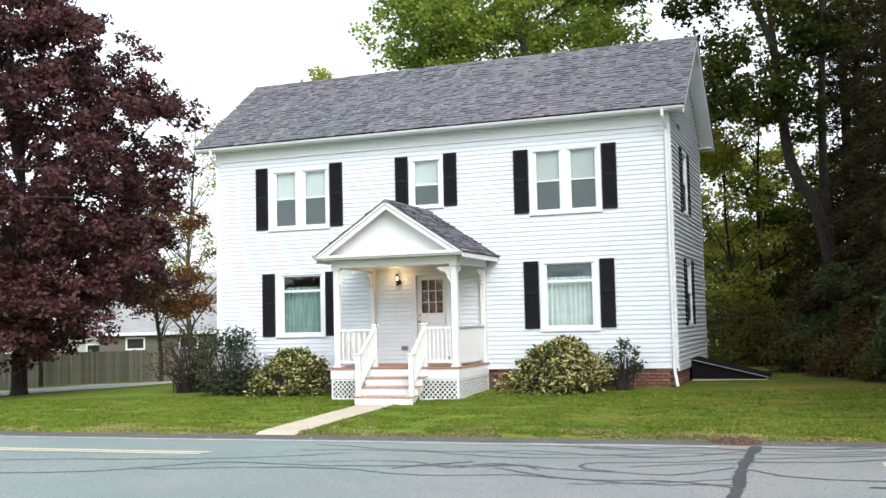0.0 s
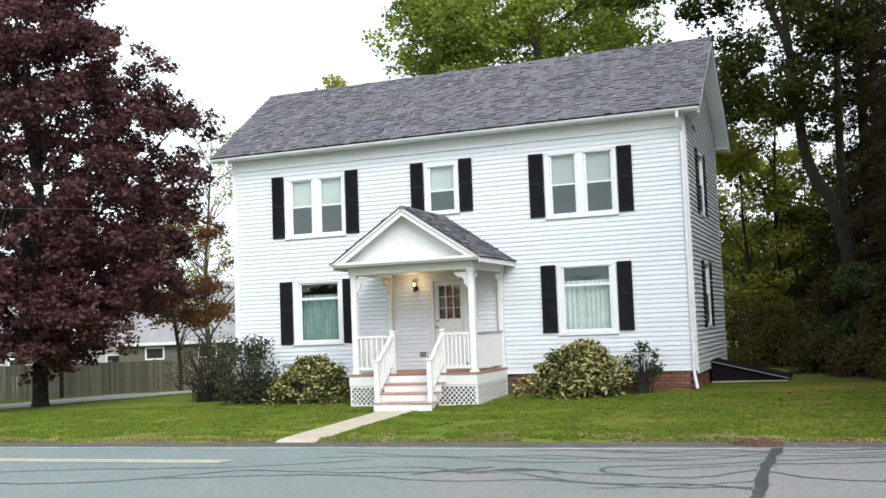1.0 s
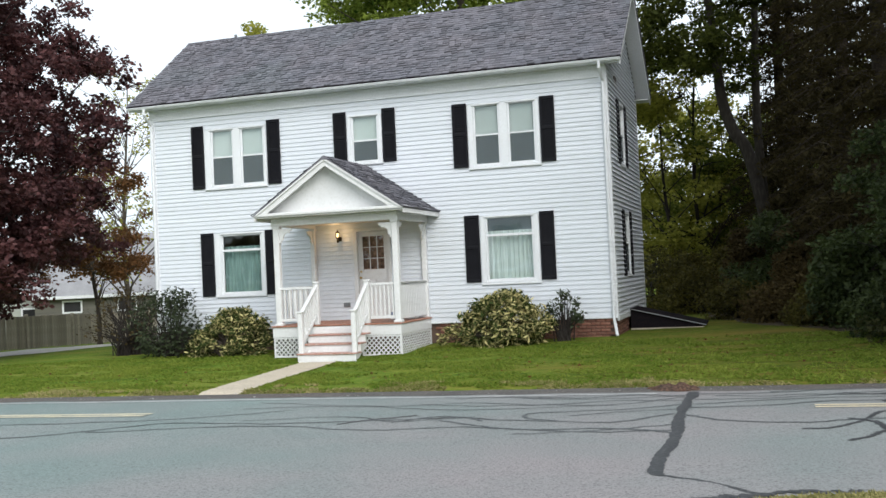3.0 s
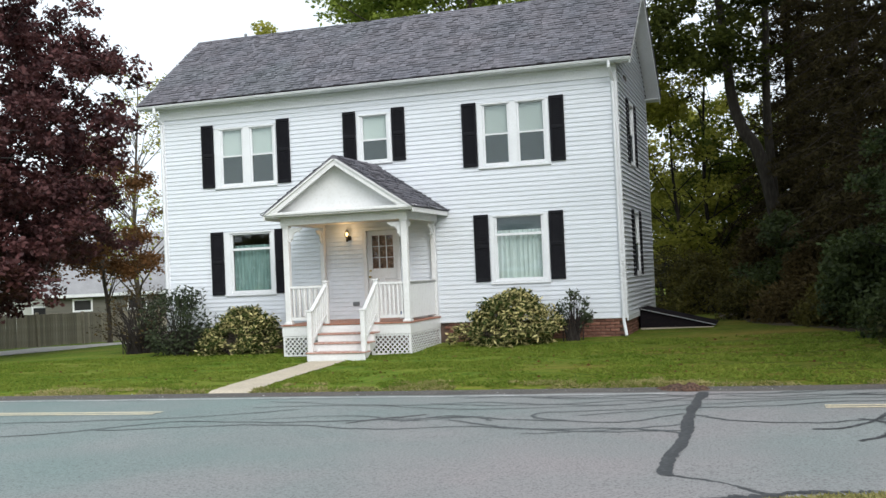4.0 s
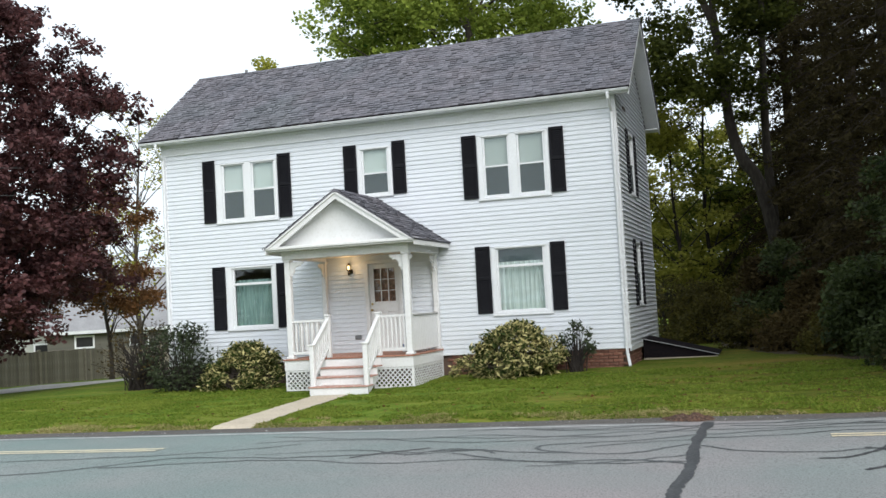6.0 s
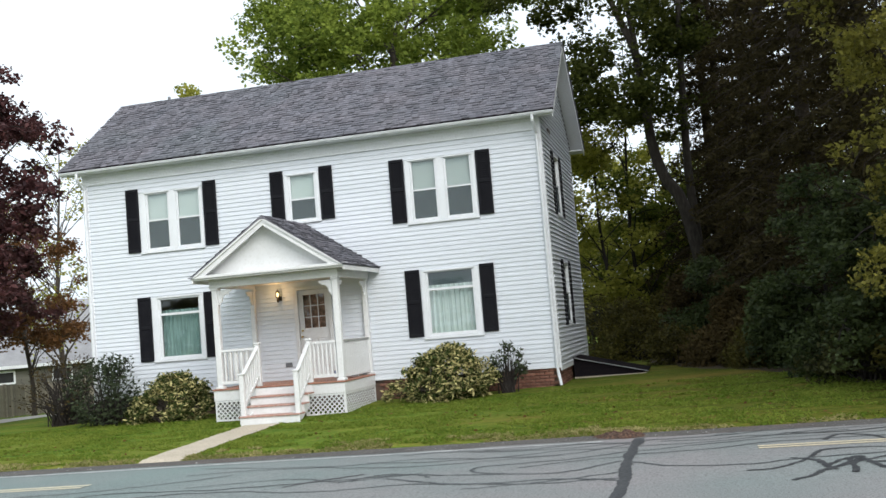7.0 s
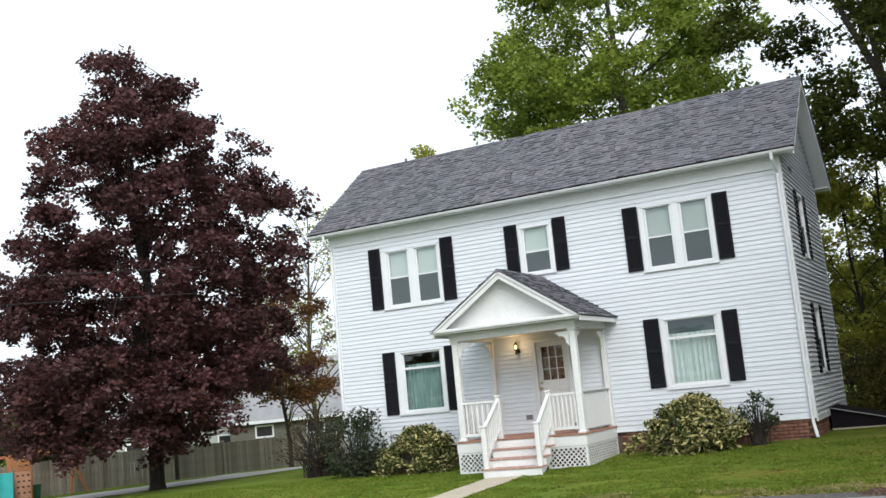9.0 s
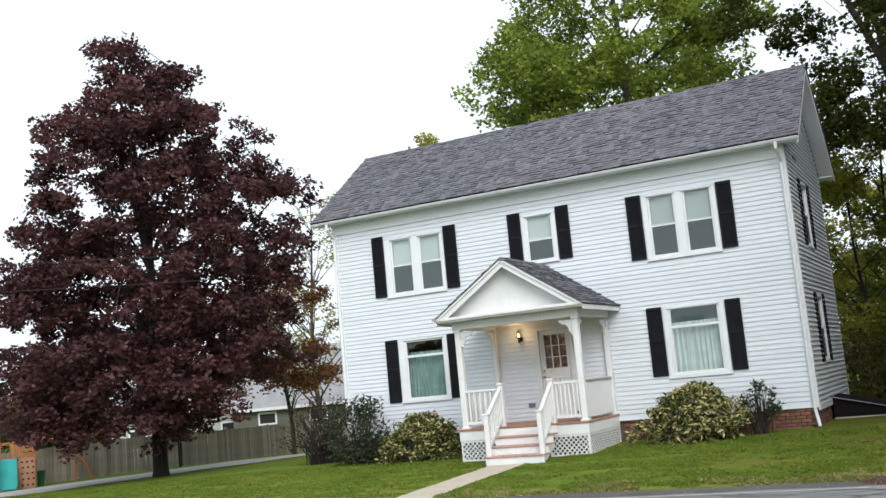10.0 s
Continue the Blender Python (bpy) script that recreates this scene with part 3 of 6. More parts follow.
def dirt_patch():
    g = Geo()
    n, rings = 30, (0.25, 0.5, 0.75, 1.0)
    g.v = [(7.42, -7.2, -0.235)]
    for r in rings:
        for i in range(n):
            a = 2 * math.pi * i / n
            k = r * (1 + 0.5 * noise.noise((math.cos(a) * 3, math.sin(a) * 3, r)))
            x, y = 7.42 + 0.38 * k * math.cos(a), -7.2 + 0.20 * k * math.sin(a)
            g.v.append((x, y, -0.31 if r == 1 else -0.215 - 0.05 * r * r + 0.07 * noise.noise((x * 11, y * 11, 1))))
    g.f = [[0, 1 + i, 1 + (i + 1) % n] for i in range(n)]
    for q in range(len(rings) - 1):
        g.f += [[1 + q * n + i, 1 + (q + 1) * n + i, 1 + (q + 1) * n + (i + 1) % n, 1 + q * n + (i + 1) % n] for i in range(n)]
    single("dirt_pile", g, DIRT, "reddish brown dirt and leaf litter at the road edge", "dirt", kind="stuff")


dirt_patch()

# ---------------------------------------------------------------- the house
X0, X1, YB = -5.642, 5.642, 5.335
ZB, ZF, ZE = 0.436, 5.59, 5.955
EY, RY, RZ = -0.40, 2.66, 8.149
RX0, RX1 = -6.045, 6.035
house = thing("house", "two-storey white clapboard house with black shutters and grey shingle roof", "house")

# openings in the walls: x0, x1, z0, z1 of the trim's outer edge
WINDOWS = {
    "LU": (-4.17, -2.48, 3.78, 5.29), "MU": (-0.41, 0.475, 4.10, 5.30), "RU": (2.51, 4.17, 3.79, 5.29),
    "LL": (-4.00, -2.62, 1.17, 2.75), "RL": (2.69, 4.05, 1.20, 2.77),
}
DOOR = (-0.36, 0.56, 0.54, 2.63)
SIDE_WINDOWS = {"SU": (1.58, 2.48, 3.80, 5.28), "SL": (1.68, 2.58, 1.24, 2.76)}


def inset(r, d):
    return (r[0] + d, r[1] - d, r[2] + d, r[3] - d)


front_holes = [inset(r, 0.07) for r in WINDOWS.values()] + [inset(DOOR, 0.05)]
side_holes = [inset(r, 0.07) for r in SIDE_WINDOWS.values()]
wall_f = part("wall", panel(Geo(), X0, X1, ZB, ZE - 0.05, 0.0, 0.16, front_holes), TRIM, house)
wall_r = part("wall", panel(Geo(), 0.16, YB - 0.16, ZB, ZE - 0.05, X1 - 0.16, X1, side_holes, True), TRIM, house)
wall_l = part("wall", Geo().box(X0, X0 + 0.16, 0.16, YB - 0.16, ZB, ZE - 0.05, 0), TRIM, house)
wall_b = part("wall", Geo().box(X0, X1, YB - 0.16, YB, ZB, ZE - 0.05, 0), TRIM, house)


def roof_z(y):
    return RZ - (RZ - ZE) * abs(y - RY) / (RY - EY)


for xa, xb in ((X0, X0 + 0.16), (X1 - 0.16, X1)):
    tri = [(0.0, ZE - 0.05), (YB, ZE - 0.05), (YB, roof_z(YB) - 0.12), (RY, RZ - 0.12), (0, roof_z(0) - 0.12)]
    part("gable_wall", Geo().hull8([(xa, y, z) for y, z in tri], [(xb, y, z) for y, z in tri]), TRIM, house)
part("inner_floor", Geo().box(X0 + 0.17, X1 - 0.17, 0.17, YB - 0.17, 0.40, 0.53, 0).box(X0 + 0.17, X1 - 0.17, 0.17, YB - 0.17, 3.15, 3.40, 0), ROOM, house)
part("inner_ceiling", Geo().box(X0 + 0.17, X1 - 0.17, 0.17, YB - 0.17, 5.70, 5.84, 0), ROOM, house)
part("inner_wall", Geo().box(X0 + 0.17, X1 - 0.17, 2.8, 2.9, 0.53, 3.14, 0).box(X0 + 0.17, X1 - 0.17, 2.8, 2.9, 3.41, 5.69, 0)
     .box(-1.7, -1.6, 0.17, 2.79, 0.54, 3.14, 0).box(1.6, 1.7, 0.17, 2.79, 0.54, 3.14, 0)
     .box(-1.5, -1.4, 0.17, 2.79, 3.41, 5.69, 0).box(1.5, 1.6, 0.17, 2.79, 3.41, 5.69, 0), ROOM, house)

# clapboards: one board a course, cut round the openings
COURSES = 51
STEP = (ZF - ZB) / COURSES


def clap(geo, a, b, z0, z1, face, axis_x=True, out=-1):
    lo, hi = face + out * (0.027 if axis_x else 0.050), face + out * (0.008 if axis_x else 0.004)
    q = [(lo, z0 - 0.012), (lo, z0 - 0.004), (hi, z1), (face, z1), (face, z0 - 0.012)]
    if axis_x:
        geo.hull8([(a, d, z) for d, z in q], [(b, d, z) for d, z in q])
    else:
        geo.hull8([(d, a, z) for d, z in q], [(d, b, z) for d, z in q])


def cuts(a, b, zc, holes):
    segs = [(a, b)]
    for h in holes:
        if h[2] < zc < h[3]:
            segs = [s for x, y in segs for s in ((x, min(y, h[0])), (max(x, h[1]), y)) if s[1] - s[0] > 0.01]
    return segs


front_cut = [inset(r, 0.02) for r in WINDOWS.values()] + [inset(DOOR, 0.02)]
side_cut = [inset(r, 0.02) for r in SIDE_WINDOWS.values()]
for i in range(COURSES):
    z0, z1 = ZB + i * STEP, ZB + (i + 1) * STEP
    for a, b in cuts(X0 + 0.10, X1 - 0.10, (z0 + z1) / 2, front_cut):
        g = Geo()
        clap(g, a, b, z0, z1, 0.0)
        part("clapboard", g, SIDING, house)
for i in range(int((RZ - 0.2 - ZB) / STEP)):
    z0, z1 = ZB + i * STEP, ZB + (i + 1) * STEP
    for face, out, holes in ((X1, 1, side_cut), (X0, -1, [])):
        a, b = 0.10, YB - 0.10
        if z1 > ZE - 0.1:
            half = (RZ - 0.16 - z1) / (RZ - ZE) * (RY - EY)
            a, b = max(a, RY - half), min(b, RY + half)
            if b - a < 0.1:
                continue
        for c, d in cuts(a, b, (z0 + z1) / 2, holes):
            g = Geo()
            clap(g, c, d, z0, z1, face, False, out)
            part("clapboard", g, SIDING, house)

for x, s in ((X0, -1), (X1, 1)):
    part("corner_board", Geo().box(x - 0.10 if s > 0 else x - 0.032, x + 0.032 if s > 0 else x + 0.10, -0.034, -0.002, ZB - 0.02, ZF, 0.004)
         .box(x + 0.002 * s, x + 0.034 * s, -0.002, 0.10, ZB - 0.02, ZE - 0.16, 0.004), TRIM, house)
    part("corner_board", Geo().box(x + 0.002 * s, x + 0.034 * s, YB - 0.10, YB + 0.03, ZB - 0.02, ZE - 0.16, 0.004), TRIM, house)
part("frieze", Geo().box(X0 - 0.03, X1 + 0.03, -0.035, -0.002, ZF, ZE - 0.101, 0.004), TRIM, house)
part("frieze_moulding", Geo().box(X0 - 0.03, X1 + 0.03, -0.045, -0.036, ZF, ZF + 0.02, 0.004), TRIM, house)
part("frieze_moulding", Geo().box(X0 - 0.03, X1 + 0.03, -0.06, -0.036, ZE - 0.16, ZE - 0.102, 0.004), TRIM, house)
part("water_table", Geo().box(X0 - 0.03, X1 + 0.03, -0.04, -0.002, ZB - 0.05, ZB - 0.013, 0.004)
     .box(X1 + 0.002, X1 + 0.042, 0.0, YB, ZB - 0.11, ZB - 0.012, 0.004), TRIM, house)
# eaves: boxed soffit, fascia, gutter
for y0, y1, gy in ((EY + 0.02, -0.002, EY - 0.08), (YB + 0.002, 2 * RY - EY - 0.02, 2 * RY - EY - 0.02)):
    part("soffit", Geo().box(RX0 + 0.04, RX1 - 0.04, y0, y1, ZE - 0.10, ZE - 0.07, 0.003), TRIM, house)
    part("fascia", Geo().box(RX0 + 0.03, RX1 - 0.03, gy + 0.08 if gy < 0 else gy - 0.02, gy + 0.10 if gy < 0 else gy, ZE - 0.112, ZE - 0.012, 0.003), TRIM, house)
g = Geo()
prof = [(0.0, -0.048), (-0.072, -0.048), (-0.076, -0.058), (-0.064, -0.068), (-0.054, -0.092), (-0.034, -0.102), (0.0, -0.102)]
g.hull8([(RX0 + 0.01, EY + 0.02 + a, ZE + b) for a, b in prof], [(RX1 - 0.01, EY + 0.02 + a, ZE + b) for a, b in prof])
part("gutter", g, TRIM, house, "white aluminium gutter")
for sx in (-1, 1):
    g = Geo()
    x = sx * (X1 - 0.07)
    ln = [(x, EY - 0.02, ZE - 0.10), (x, EY - 0.02, ZE - 0.22), (x + 0.02 * sx, -0.085, ZE - 0.47), (x + 0.02 * sx, -0.085, 0.42), (x + 0.03 * sx, -0.10, 0.30), (x + 0.09 * sx, -0.22, 0.02)]
    g.tube(ln, [0.034] * 6, 8)
    part("downspout", g, TRIM, house, "white metal downspout")

# Shadow between shingles and gutter, built as a near-black strip.
part("drip_edge", Geo().box(RX0 - 0.01, RX1 + 0.01, EY - 0.035, EY + 0.02, ZE - 0.044, ZE - 0.002, 0.002), BULKHEAD, house, "near-black strip drawn as the shadow line under the roof edge")

# roof: sheathing, rakes, shingles
UP = Vector((0, RY - EY, RZ - ZE)).normalized()
SLOPE = math.hypot(RY - EY, RZ - ZE)
for s in (1, -1):
    g = Geo()
    quad = [(RX0, EY, ZE), (RX1, EY, ZE), (RX1, RY, RZ), (RX0, RY, RZ)]
    quad = [(x, y if s > 0 else 2 * RY - y, z) for x, y, z in quad]
    g.hull8([(x, y, z - 0.05) for x, y, z in quad], [(x, y, z - 0.006) for x, y, z in quad])
    part("roof_deck", g, SHINGLE, house)
    for x0, x1 in ((RX0 + 0.012, RX0 + 0.036), (RX1 - 0.036, RX1 - 0.012)):
        q = [(EY + 0.03, ZE - 0.052), (RY, RZ - 0.052), (RY, RZ - 0.20), (EY + 0.03, ZE - 0.19)]
        q = [(y if s > 0 else 2 * RY - y, z) for y, z in q]
        part("rake_board", Geo().hull8([(x0, y, z) for y, z in q], [(x1, y, z) for y, z in q]), TRIM, house)
    for x0, x1 in ((RX0 + 0.04, X0 - 0.03), (X1 + 0.03, RX1 - 0.04)):
        q = [(EY + 0.06, ZE - 0.10), (RY, RZ - 0.12), (RY, RZ - 0.15), (EY + 0.06, ZE - 0.13)]
        q = [(y if s > 0 else 2 * RY - y, z) for y, z in q]
        part("rake_soffit", Geo().hull8([(x0, y, z) for y, z in q], [(x1, y, z) for y, z in q]), TRIM, house)


def shingles(origin, along, up, width, slope, expo, tab, rng, w0=lambda t: (0.0, 1.0)):
    """Courses of lapped tabs on a slope, each tab a thin wedge."""
    g = Geo()
    nrm = along.cross(up).normalized()
    if nrm.z < 0:
        nrm = -nrm
    rows = int(slope / expo)
    for r in range(rows + 1):
        t0, t1 = r * expo - 0.012, min((r + 1) * expo + 0.01, slope)
        if t0 >= slope:
            break
        f0, f1 = w0(max(0, t0) / slope)
        a = f0 * width
        end = f1 * width
        a -= rng.uniform(0, tab) * 0.9
        while a < end:
            b = a + tab * rng.choice((0.85, 1.0, 1.0, 1.1))
            p, q = max(a, f0 * width), min(b - 0.014, end)
            a = b
            if q - p < 0.02:
                continue
            d = rng.choice((0.0, 0.0, 0.012))
            lift = rng.choice((0.010, 0.013, 0.030)) + rng.uniform(0, 0.004)
            lo = [origin + along * p + up * (t0 - d), origin + along * q + up * (t0 - d), origin + along * q + up * t1, origin + along * p + up * t1]
            o = len(g.v)
            g.v += [tuple(lo[0] + nrm * lift), tuple(lo[1] + nrm * lift), tuple(lo[2] + nrm * 0.001), tuple(lo[3] + nrm * 0.001), tuple(lo[0] - nrm * 0.003), tuple(lo[1] - nrm * 0.003)]
            g.f += [[o, o + 1, o + 2, o + 3], [o, o + 4, o + 5, o + 1]]
    return g


rng = random.Random(4)
part("shingles", shingles(Vector((RX0 - 0.015, EY - 0.02, ZE)), Vector((1, 0, 0)), UP, RX1 - RX0 + 0.03, SLOPE, 0.128, 0.155, rng), SHINGLE, house, kind="stuff")
part("shingles", shingles(Vector((RX0 - 0.015, 2 * RY - EY + 0.02, ZE)), Vector((1, 0, 0)), Vector((0, -UP.y, UP.z)), RX1 - RX0 + 0.03, SLOPE, 0.128, 0.6, rng), SHINGLE, house, kind="stuff")
g = Geo()
for i in range(40):
    a = RX0 + (RX1 - RX0) * i / 40
    b = RX0 + (RX1 - RX0) * (i + 1) / 40
    lift = 0.012 + 0.004 * (i % 2)
    g.hull8([(a, RY - 0.14, RZ - 0.10 + lift), (a, RY, RZ + lift), (a, RY + 0.14, RZ - 0.10 + lift)], [(b, RY - 0.14, RZ - 0.098 + lift), (b, RY, RZ + 0.004 + lift), (b, RY + 0.14, RZ - 0.098 + lift)])
part("ridge_cap", g, SHINGLE, house)
part("vent_pipe", Geo().tube([(-4.9, RY + 0.5, RZ - 0.5), (-4.9, RY + 0.5, RZ + 0.22)], [0.04, 0.04], 10), GREY_PLASTIC, house, "grey plumbing vent pipe")


# windows
def shutter(x0, x1, z0, z1, m=None):
    g = Geo()
    w = 0.05
    y0, y1 = -0.062, -0.028
    g.box(x0, x0 + w, y0, y1, z0, z1, 0.005, m).box(x1 - w, x1, y0, y1, z0, z1, 0.005, m)
    mid = z0 + (z1 - z0) * 0.52
    for a, b in ((z0, z0 + 0.07), (mid - 0.035, mid + 0.035), (z1 - 0.07, z1)):
        g.box(x0 + w, x1 - w, y0, y1, a, b, 0.004, m)
    for a, b in ((z0 + 0.07, mid - 0.035), (mid + 0.035, z1 - 0.07)):
        n = max(4, int((b - a) / 0.042))
        for k in range(n):
            zc = a + (b - a) * (k + 0.5) / n
            q = [(y0 + 0.006, zc - 0.022), (y0 + 0.009, zc - 0.016), (y1 - 0.006, zc + 0.02), (y1 - 0.006, zc + 0.012)]
            A, B = [Vector((x0 + w, y, z)) for y, z in q], [Vector((x1 - w, y, z)) for y, z in q]
            if m:
                A, B = [m @ p for p in A], [m @ p for p in B]
            g.hull8(A, B)
        back = ((x0 + w, x1 - w), (y1 - 0.006, y1 - 0.001), (a, b))
        g.box(*back[0], *back[1], *back[2], 0, m)
    return g


def xbox(g, m, *a, c=0.005):
    g.box(*a, c, m)


def window(r, panes, glass_z, rail, rail_w, style, shutters=(), m=None, screen=True):
    """A window in the trim rectangle r, with one sash pair a pane (x0, x1)."""
    x0, x1, z0, z1 = r
    gz0, gz1 = glass_z
    w = new("window")
    w.parent = house
    frame_g = Geo()
    # casing boards round the panes
    xbox(frame_g, m, x0 + 0.015, panes[0][0] - 0.045, -0.045, 0.02, z0 + 0.055, z1 - 0.03)
    xbox(frame_g, m, panes[-1][1] + 0.045, x1 - 0.015, -0.045, 0.02, z0 + 0.055, z1 - 0.03)
    for a, b in zip(panes, panes[1:]):
        xbox(frame_g, m, a[1] + 0.045, b[0] - 0.045, -0.045, 0.02, z0 + 0.055, z1 - 0.03)
    for a, b in panes:
        xbox(frame_g, m, a - 0.0449, b + 0.0449, -0.043, 0.02, gz1 + 0.035, z1 - 0.031)
        xbox(frame_g, m, a - 0.0449, b + 0.0449, -0.043, 0.02, z0 + 0.056, gz0 - 0.045)
        xbox(frame_g, m, a - 0.08, b + 0.08, -0.060, -0.0455, z1 - 0.06, z1 - 0.025)
    part("window_frame", frame_g, TRIM, w)
    g = Geo()
    xbox(g, m, x0, x1, -0.066, 0.0, z0 + 0.008, z0 + 0.052)
    part("window_sill", g, TRIM, w)
    for k, (a, b) in enumerate(panes):
        g = Geo()
        for p, q, d, e, y in ((a - 0.044, a, gz0 - 0.044, gz1 + 0.034, 0.0), (b, b + 0.044, gz0 - 0.044, gz1 + 0.034, 0.0),
                              (a + 0.0001, b - 0.0001, gz1, gz1 + 0.034, 0.0), (a + 0.0001, b - 0.0001, gz0 - 0.044, gz0, 0.0),
                              (a + 0.0001, b - 0.0001, rail - rail_w / 2, rail + rail_w / 2, -0.006)):
            xbox(g, m, p, q, y - 0.022, y + 0.035, d, e)
        part("sash", g, TRIM, w)
        for d, e, y in ((rail + rail_w / 2, gz1, 0.004), (gz0, rail - rail_w / 2, 0.018)):
            pane = Geo()
            xbox(pane, m, a + 0.0002, b - 0.0002, y, y + 0.004, d, e, c=0)
            o = part("pane", pane, GLASS, w)
            o.visible_shadow = False
        if screen:
            g = Geo()
            xbox(g, m, a + 0.002, b - 0.002, -0.012, -0.010, gz0, rail - rail_w / 2, c=0)
            part("insect_screen", g, SCREEN, w, "fine grey insect screen")
        # what hangs inside
        g = Geo()
        if style == "curtain" or style == "sheer":
            top = rail + 0.10
            n = 90
            for i in range(n + 1):
                s = i / n
                x = a - 0.03 + (b - a + 0.06) * s
                y = 0.13 + 0.022 * math.sin(s * 55 + 2 * math.sin(s * 9)) + 0.012 * math.sin(s * 131)
                for z, k2 in ((gz0 - 0.03, 1.25), (gz0 + (top - gz0) * 0.5, 1.0), (top, 0.7)):
                    p = Vector((x + 0.008 * math.sin(z * 3 + s * 20), 0.13 + (y - 0.13) * k2, z))
                    g.v.append(tuple(m @ p if m else p))
            for i in range(n):
                for j in (0, 1):
                    g.f.append([3 * i + j, 3 * i + 3 + j, 3 * i + 4 + j, 3 * i + 1 + j])
            part("curtain", g, CURTAIN if style == "curtain" else CURTAIN_W, w, "pale green pleated curtain" if style == "curtain" else "white pleated sheer curtain", smooth=True)
            # Added sheet: the sky mirrored in the upper pane, drawn as colour.
            if style == "sheer":
                valance = Geo()
                xbox(valance, m, a - 0.02, b + 0.02, 0.20, 0.206, rail - 0.05, gz1 + 0.03, c=0)
                part("valance", valance, PANE_SKY, w, "grey-blue sheet drawn as sky reflected in the upper pane")
        elif style == "shade":
            xbox(g, m, a - 0.02, b + 0.02, 0.07, 0.074, gz0 - 0.02, gz1 + 0.02, c=0)
            part("roller_shade", g, BLIND, w, "white roller shade, drawn")
        elif style == "blind":
            n = 34
            for i in range(n):
                z = gz0 + (gz1 - gz0) * (i + 0.5) / n
                q = [(0.062, z - 0.02), (0.063, z - 0.018), (0.082, z + 0.016), (0.081, z + 0.018)]
                A, B = [Vector((a - 0.01, y, zz)) for y, zz in q], [Vector((b + 0.01, y, zz)) for y, zz in q]
                if m:
                    A, B = [m @ p for p in A], [m @ p for p in B]
                g.hull8(A, B)
            part("venetian_blind", g, BLIND, w, "white slatted blind, closed")
    for a, b, c, d in shutters:
        part("shutter", shutter(a, b, c, d, m), BLACK, house, "black louvred shutter")
    return w


window(WINDOWS["LU"], [(-3.94, -3.42), (-3.14, -2.60)], (3.91, 5.20), 4.57, 0.04, "shade", [(-4.505, -4.175, 3.835, 5.367), (-2.465, -2.125, 3.835, 5.367)])
window(WINDOWS["MU"], [(-0.25, 0.33)], (4.21, 5.22), 4.67, 0.04, "shade", [(-0.74, -0.415, 4.144, 5.372), (0.48, 0.80, 4.144, 5.372)])
window(WINDOWS["RU"], [(2.69, 3.21), (3.48, 4.02)], (3.92, 5.21), 4.56, 0.04, "blind", [(2.165, 2.505, 3.86, 5.30), (4.175, 4.50, 3.86, 5.30)])
window(WINDOWS["LL"], [(-3.77, -2.77)], (1.30, 2.65), 2.30, 0.055, "curtain", [(-4.35, -4.005, 1.21, 2.746), (-2.615, -2.28, 1.21, 2.746)], screen=False)
window(WINDOWS["RL"], [(2.86, 3.87)], (1.34, 2.69), 2.31, 0.055, "sheer", [(2.34, 2.68, 1.278, 2.778), (4.055, 4.38, 1.278, 2.778)], screen=False)
SIDE = Matrix(((0, -1, 0, X1), (1, 0, 0, 0), (0, 0, 1, 0), (0, 0, 0, 1)))
window(SIDE_WINDOWS["SU"], [(1.74, 2.32)], (3.93, 5.18), 4.55, 0.04, "shade", [(1.22, 1.57, 3.84, 5.31), (2.49, 2.84, 3.84, 5.31)], SIDE)
window(SIDE_WINDOWS["SL"], [(1.84, 2.42)], (1.37, 2.66), 2.02, 0.04, "shade", [(1.32, 1.67, 1.27, 2.79), (2.59, 2.94, 1.27, 2.79)], SIDE)
part("attic_vent", Geo().box(X1 + 0.03, X1 + 0.05, 1.05, 1.45, 5.68, 5.80, 0.004), DARK_METAL, house)

# front door with nine lights
door = new("front_door")
door.parent = house
tagged(door, label="white front door with nine small panes")
dx0, dx1, dz0, dz1 = -0.27, 0.47, 0.545, 2.56
g = Geo()
panel(g, dx0, dx1, dz0, dz1, 0.03, 0.075, [(-0.17, 0.37, 1.68, 2.46), (-0.17, 0.06, 0.78, 1.45), (0.14, 0.37, 0.78, 1.45)])
g.box(-0.17, 0.06, 0.045, 0.07, 0.78, 1.45, 0.008).box(0.14, 0.37, 0.045, 0.07, 0.78, 1.45, 0.008)
part("door_leaf", g, PORCH_PAINT, door)
for i in range(3):
    for j in range(3):
        a, b = -0.17 + i * 0.18, -0.17 + (i + 1) * 0.18
        c, d = 1.68 + j * 0.26, 1.68 + (j + 1) * 0.26
        o = part("pane", Geo().box(a + 0.012, b - 0.012, 0.045, 0.049, c + 0.012, d - 0.012, 0), GLASS, door)
        o.visible_shadow = False
g = Geo()
for i in range(4):
    x = -0.17 + i * 0.18
    g.box(x - 0.008, x + 0.008, 0.028, 0.06, 1.68, 2.46, 0.003)
    z = 1.68 + i * 0.26
    g.box(-0.158, 0.358, 0.030, 0.058, z - 0.008, z + 0.008, 0.003)
part("muntin_grid", g, PORCH_PAINT, door)
part("door_knob", Geo().tube([(-0.215, 0.03, 1.50), (-0.215, -0.01, 1.50), (-0.215, -0.03, 1.50), (-0.215, -0.055, 1.50)], [0.018, 0.014, 0.03, 0.02], 12), BRASS, door, "brass knob", smooth=True)
part("door_lock", Geo().tube([(-0.215, 0.03, 1.64), (-0.215, 0.0, 1.64)], [0.026, 0.022], 12), BRASS, door, "brass deadbolt")
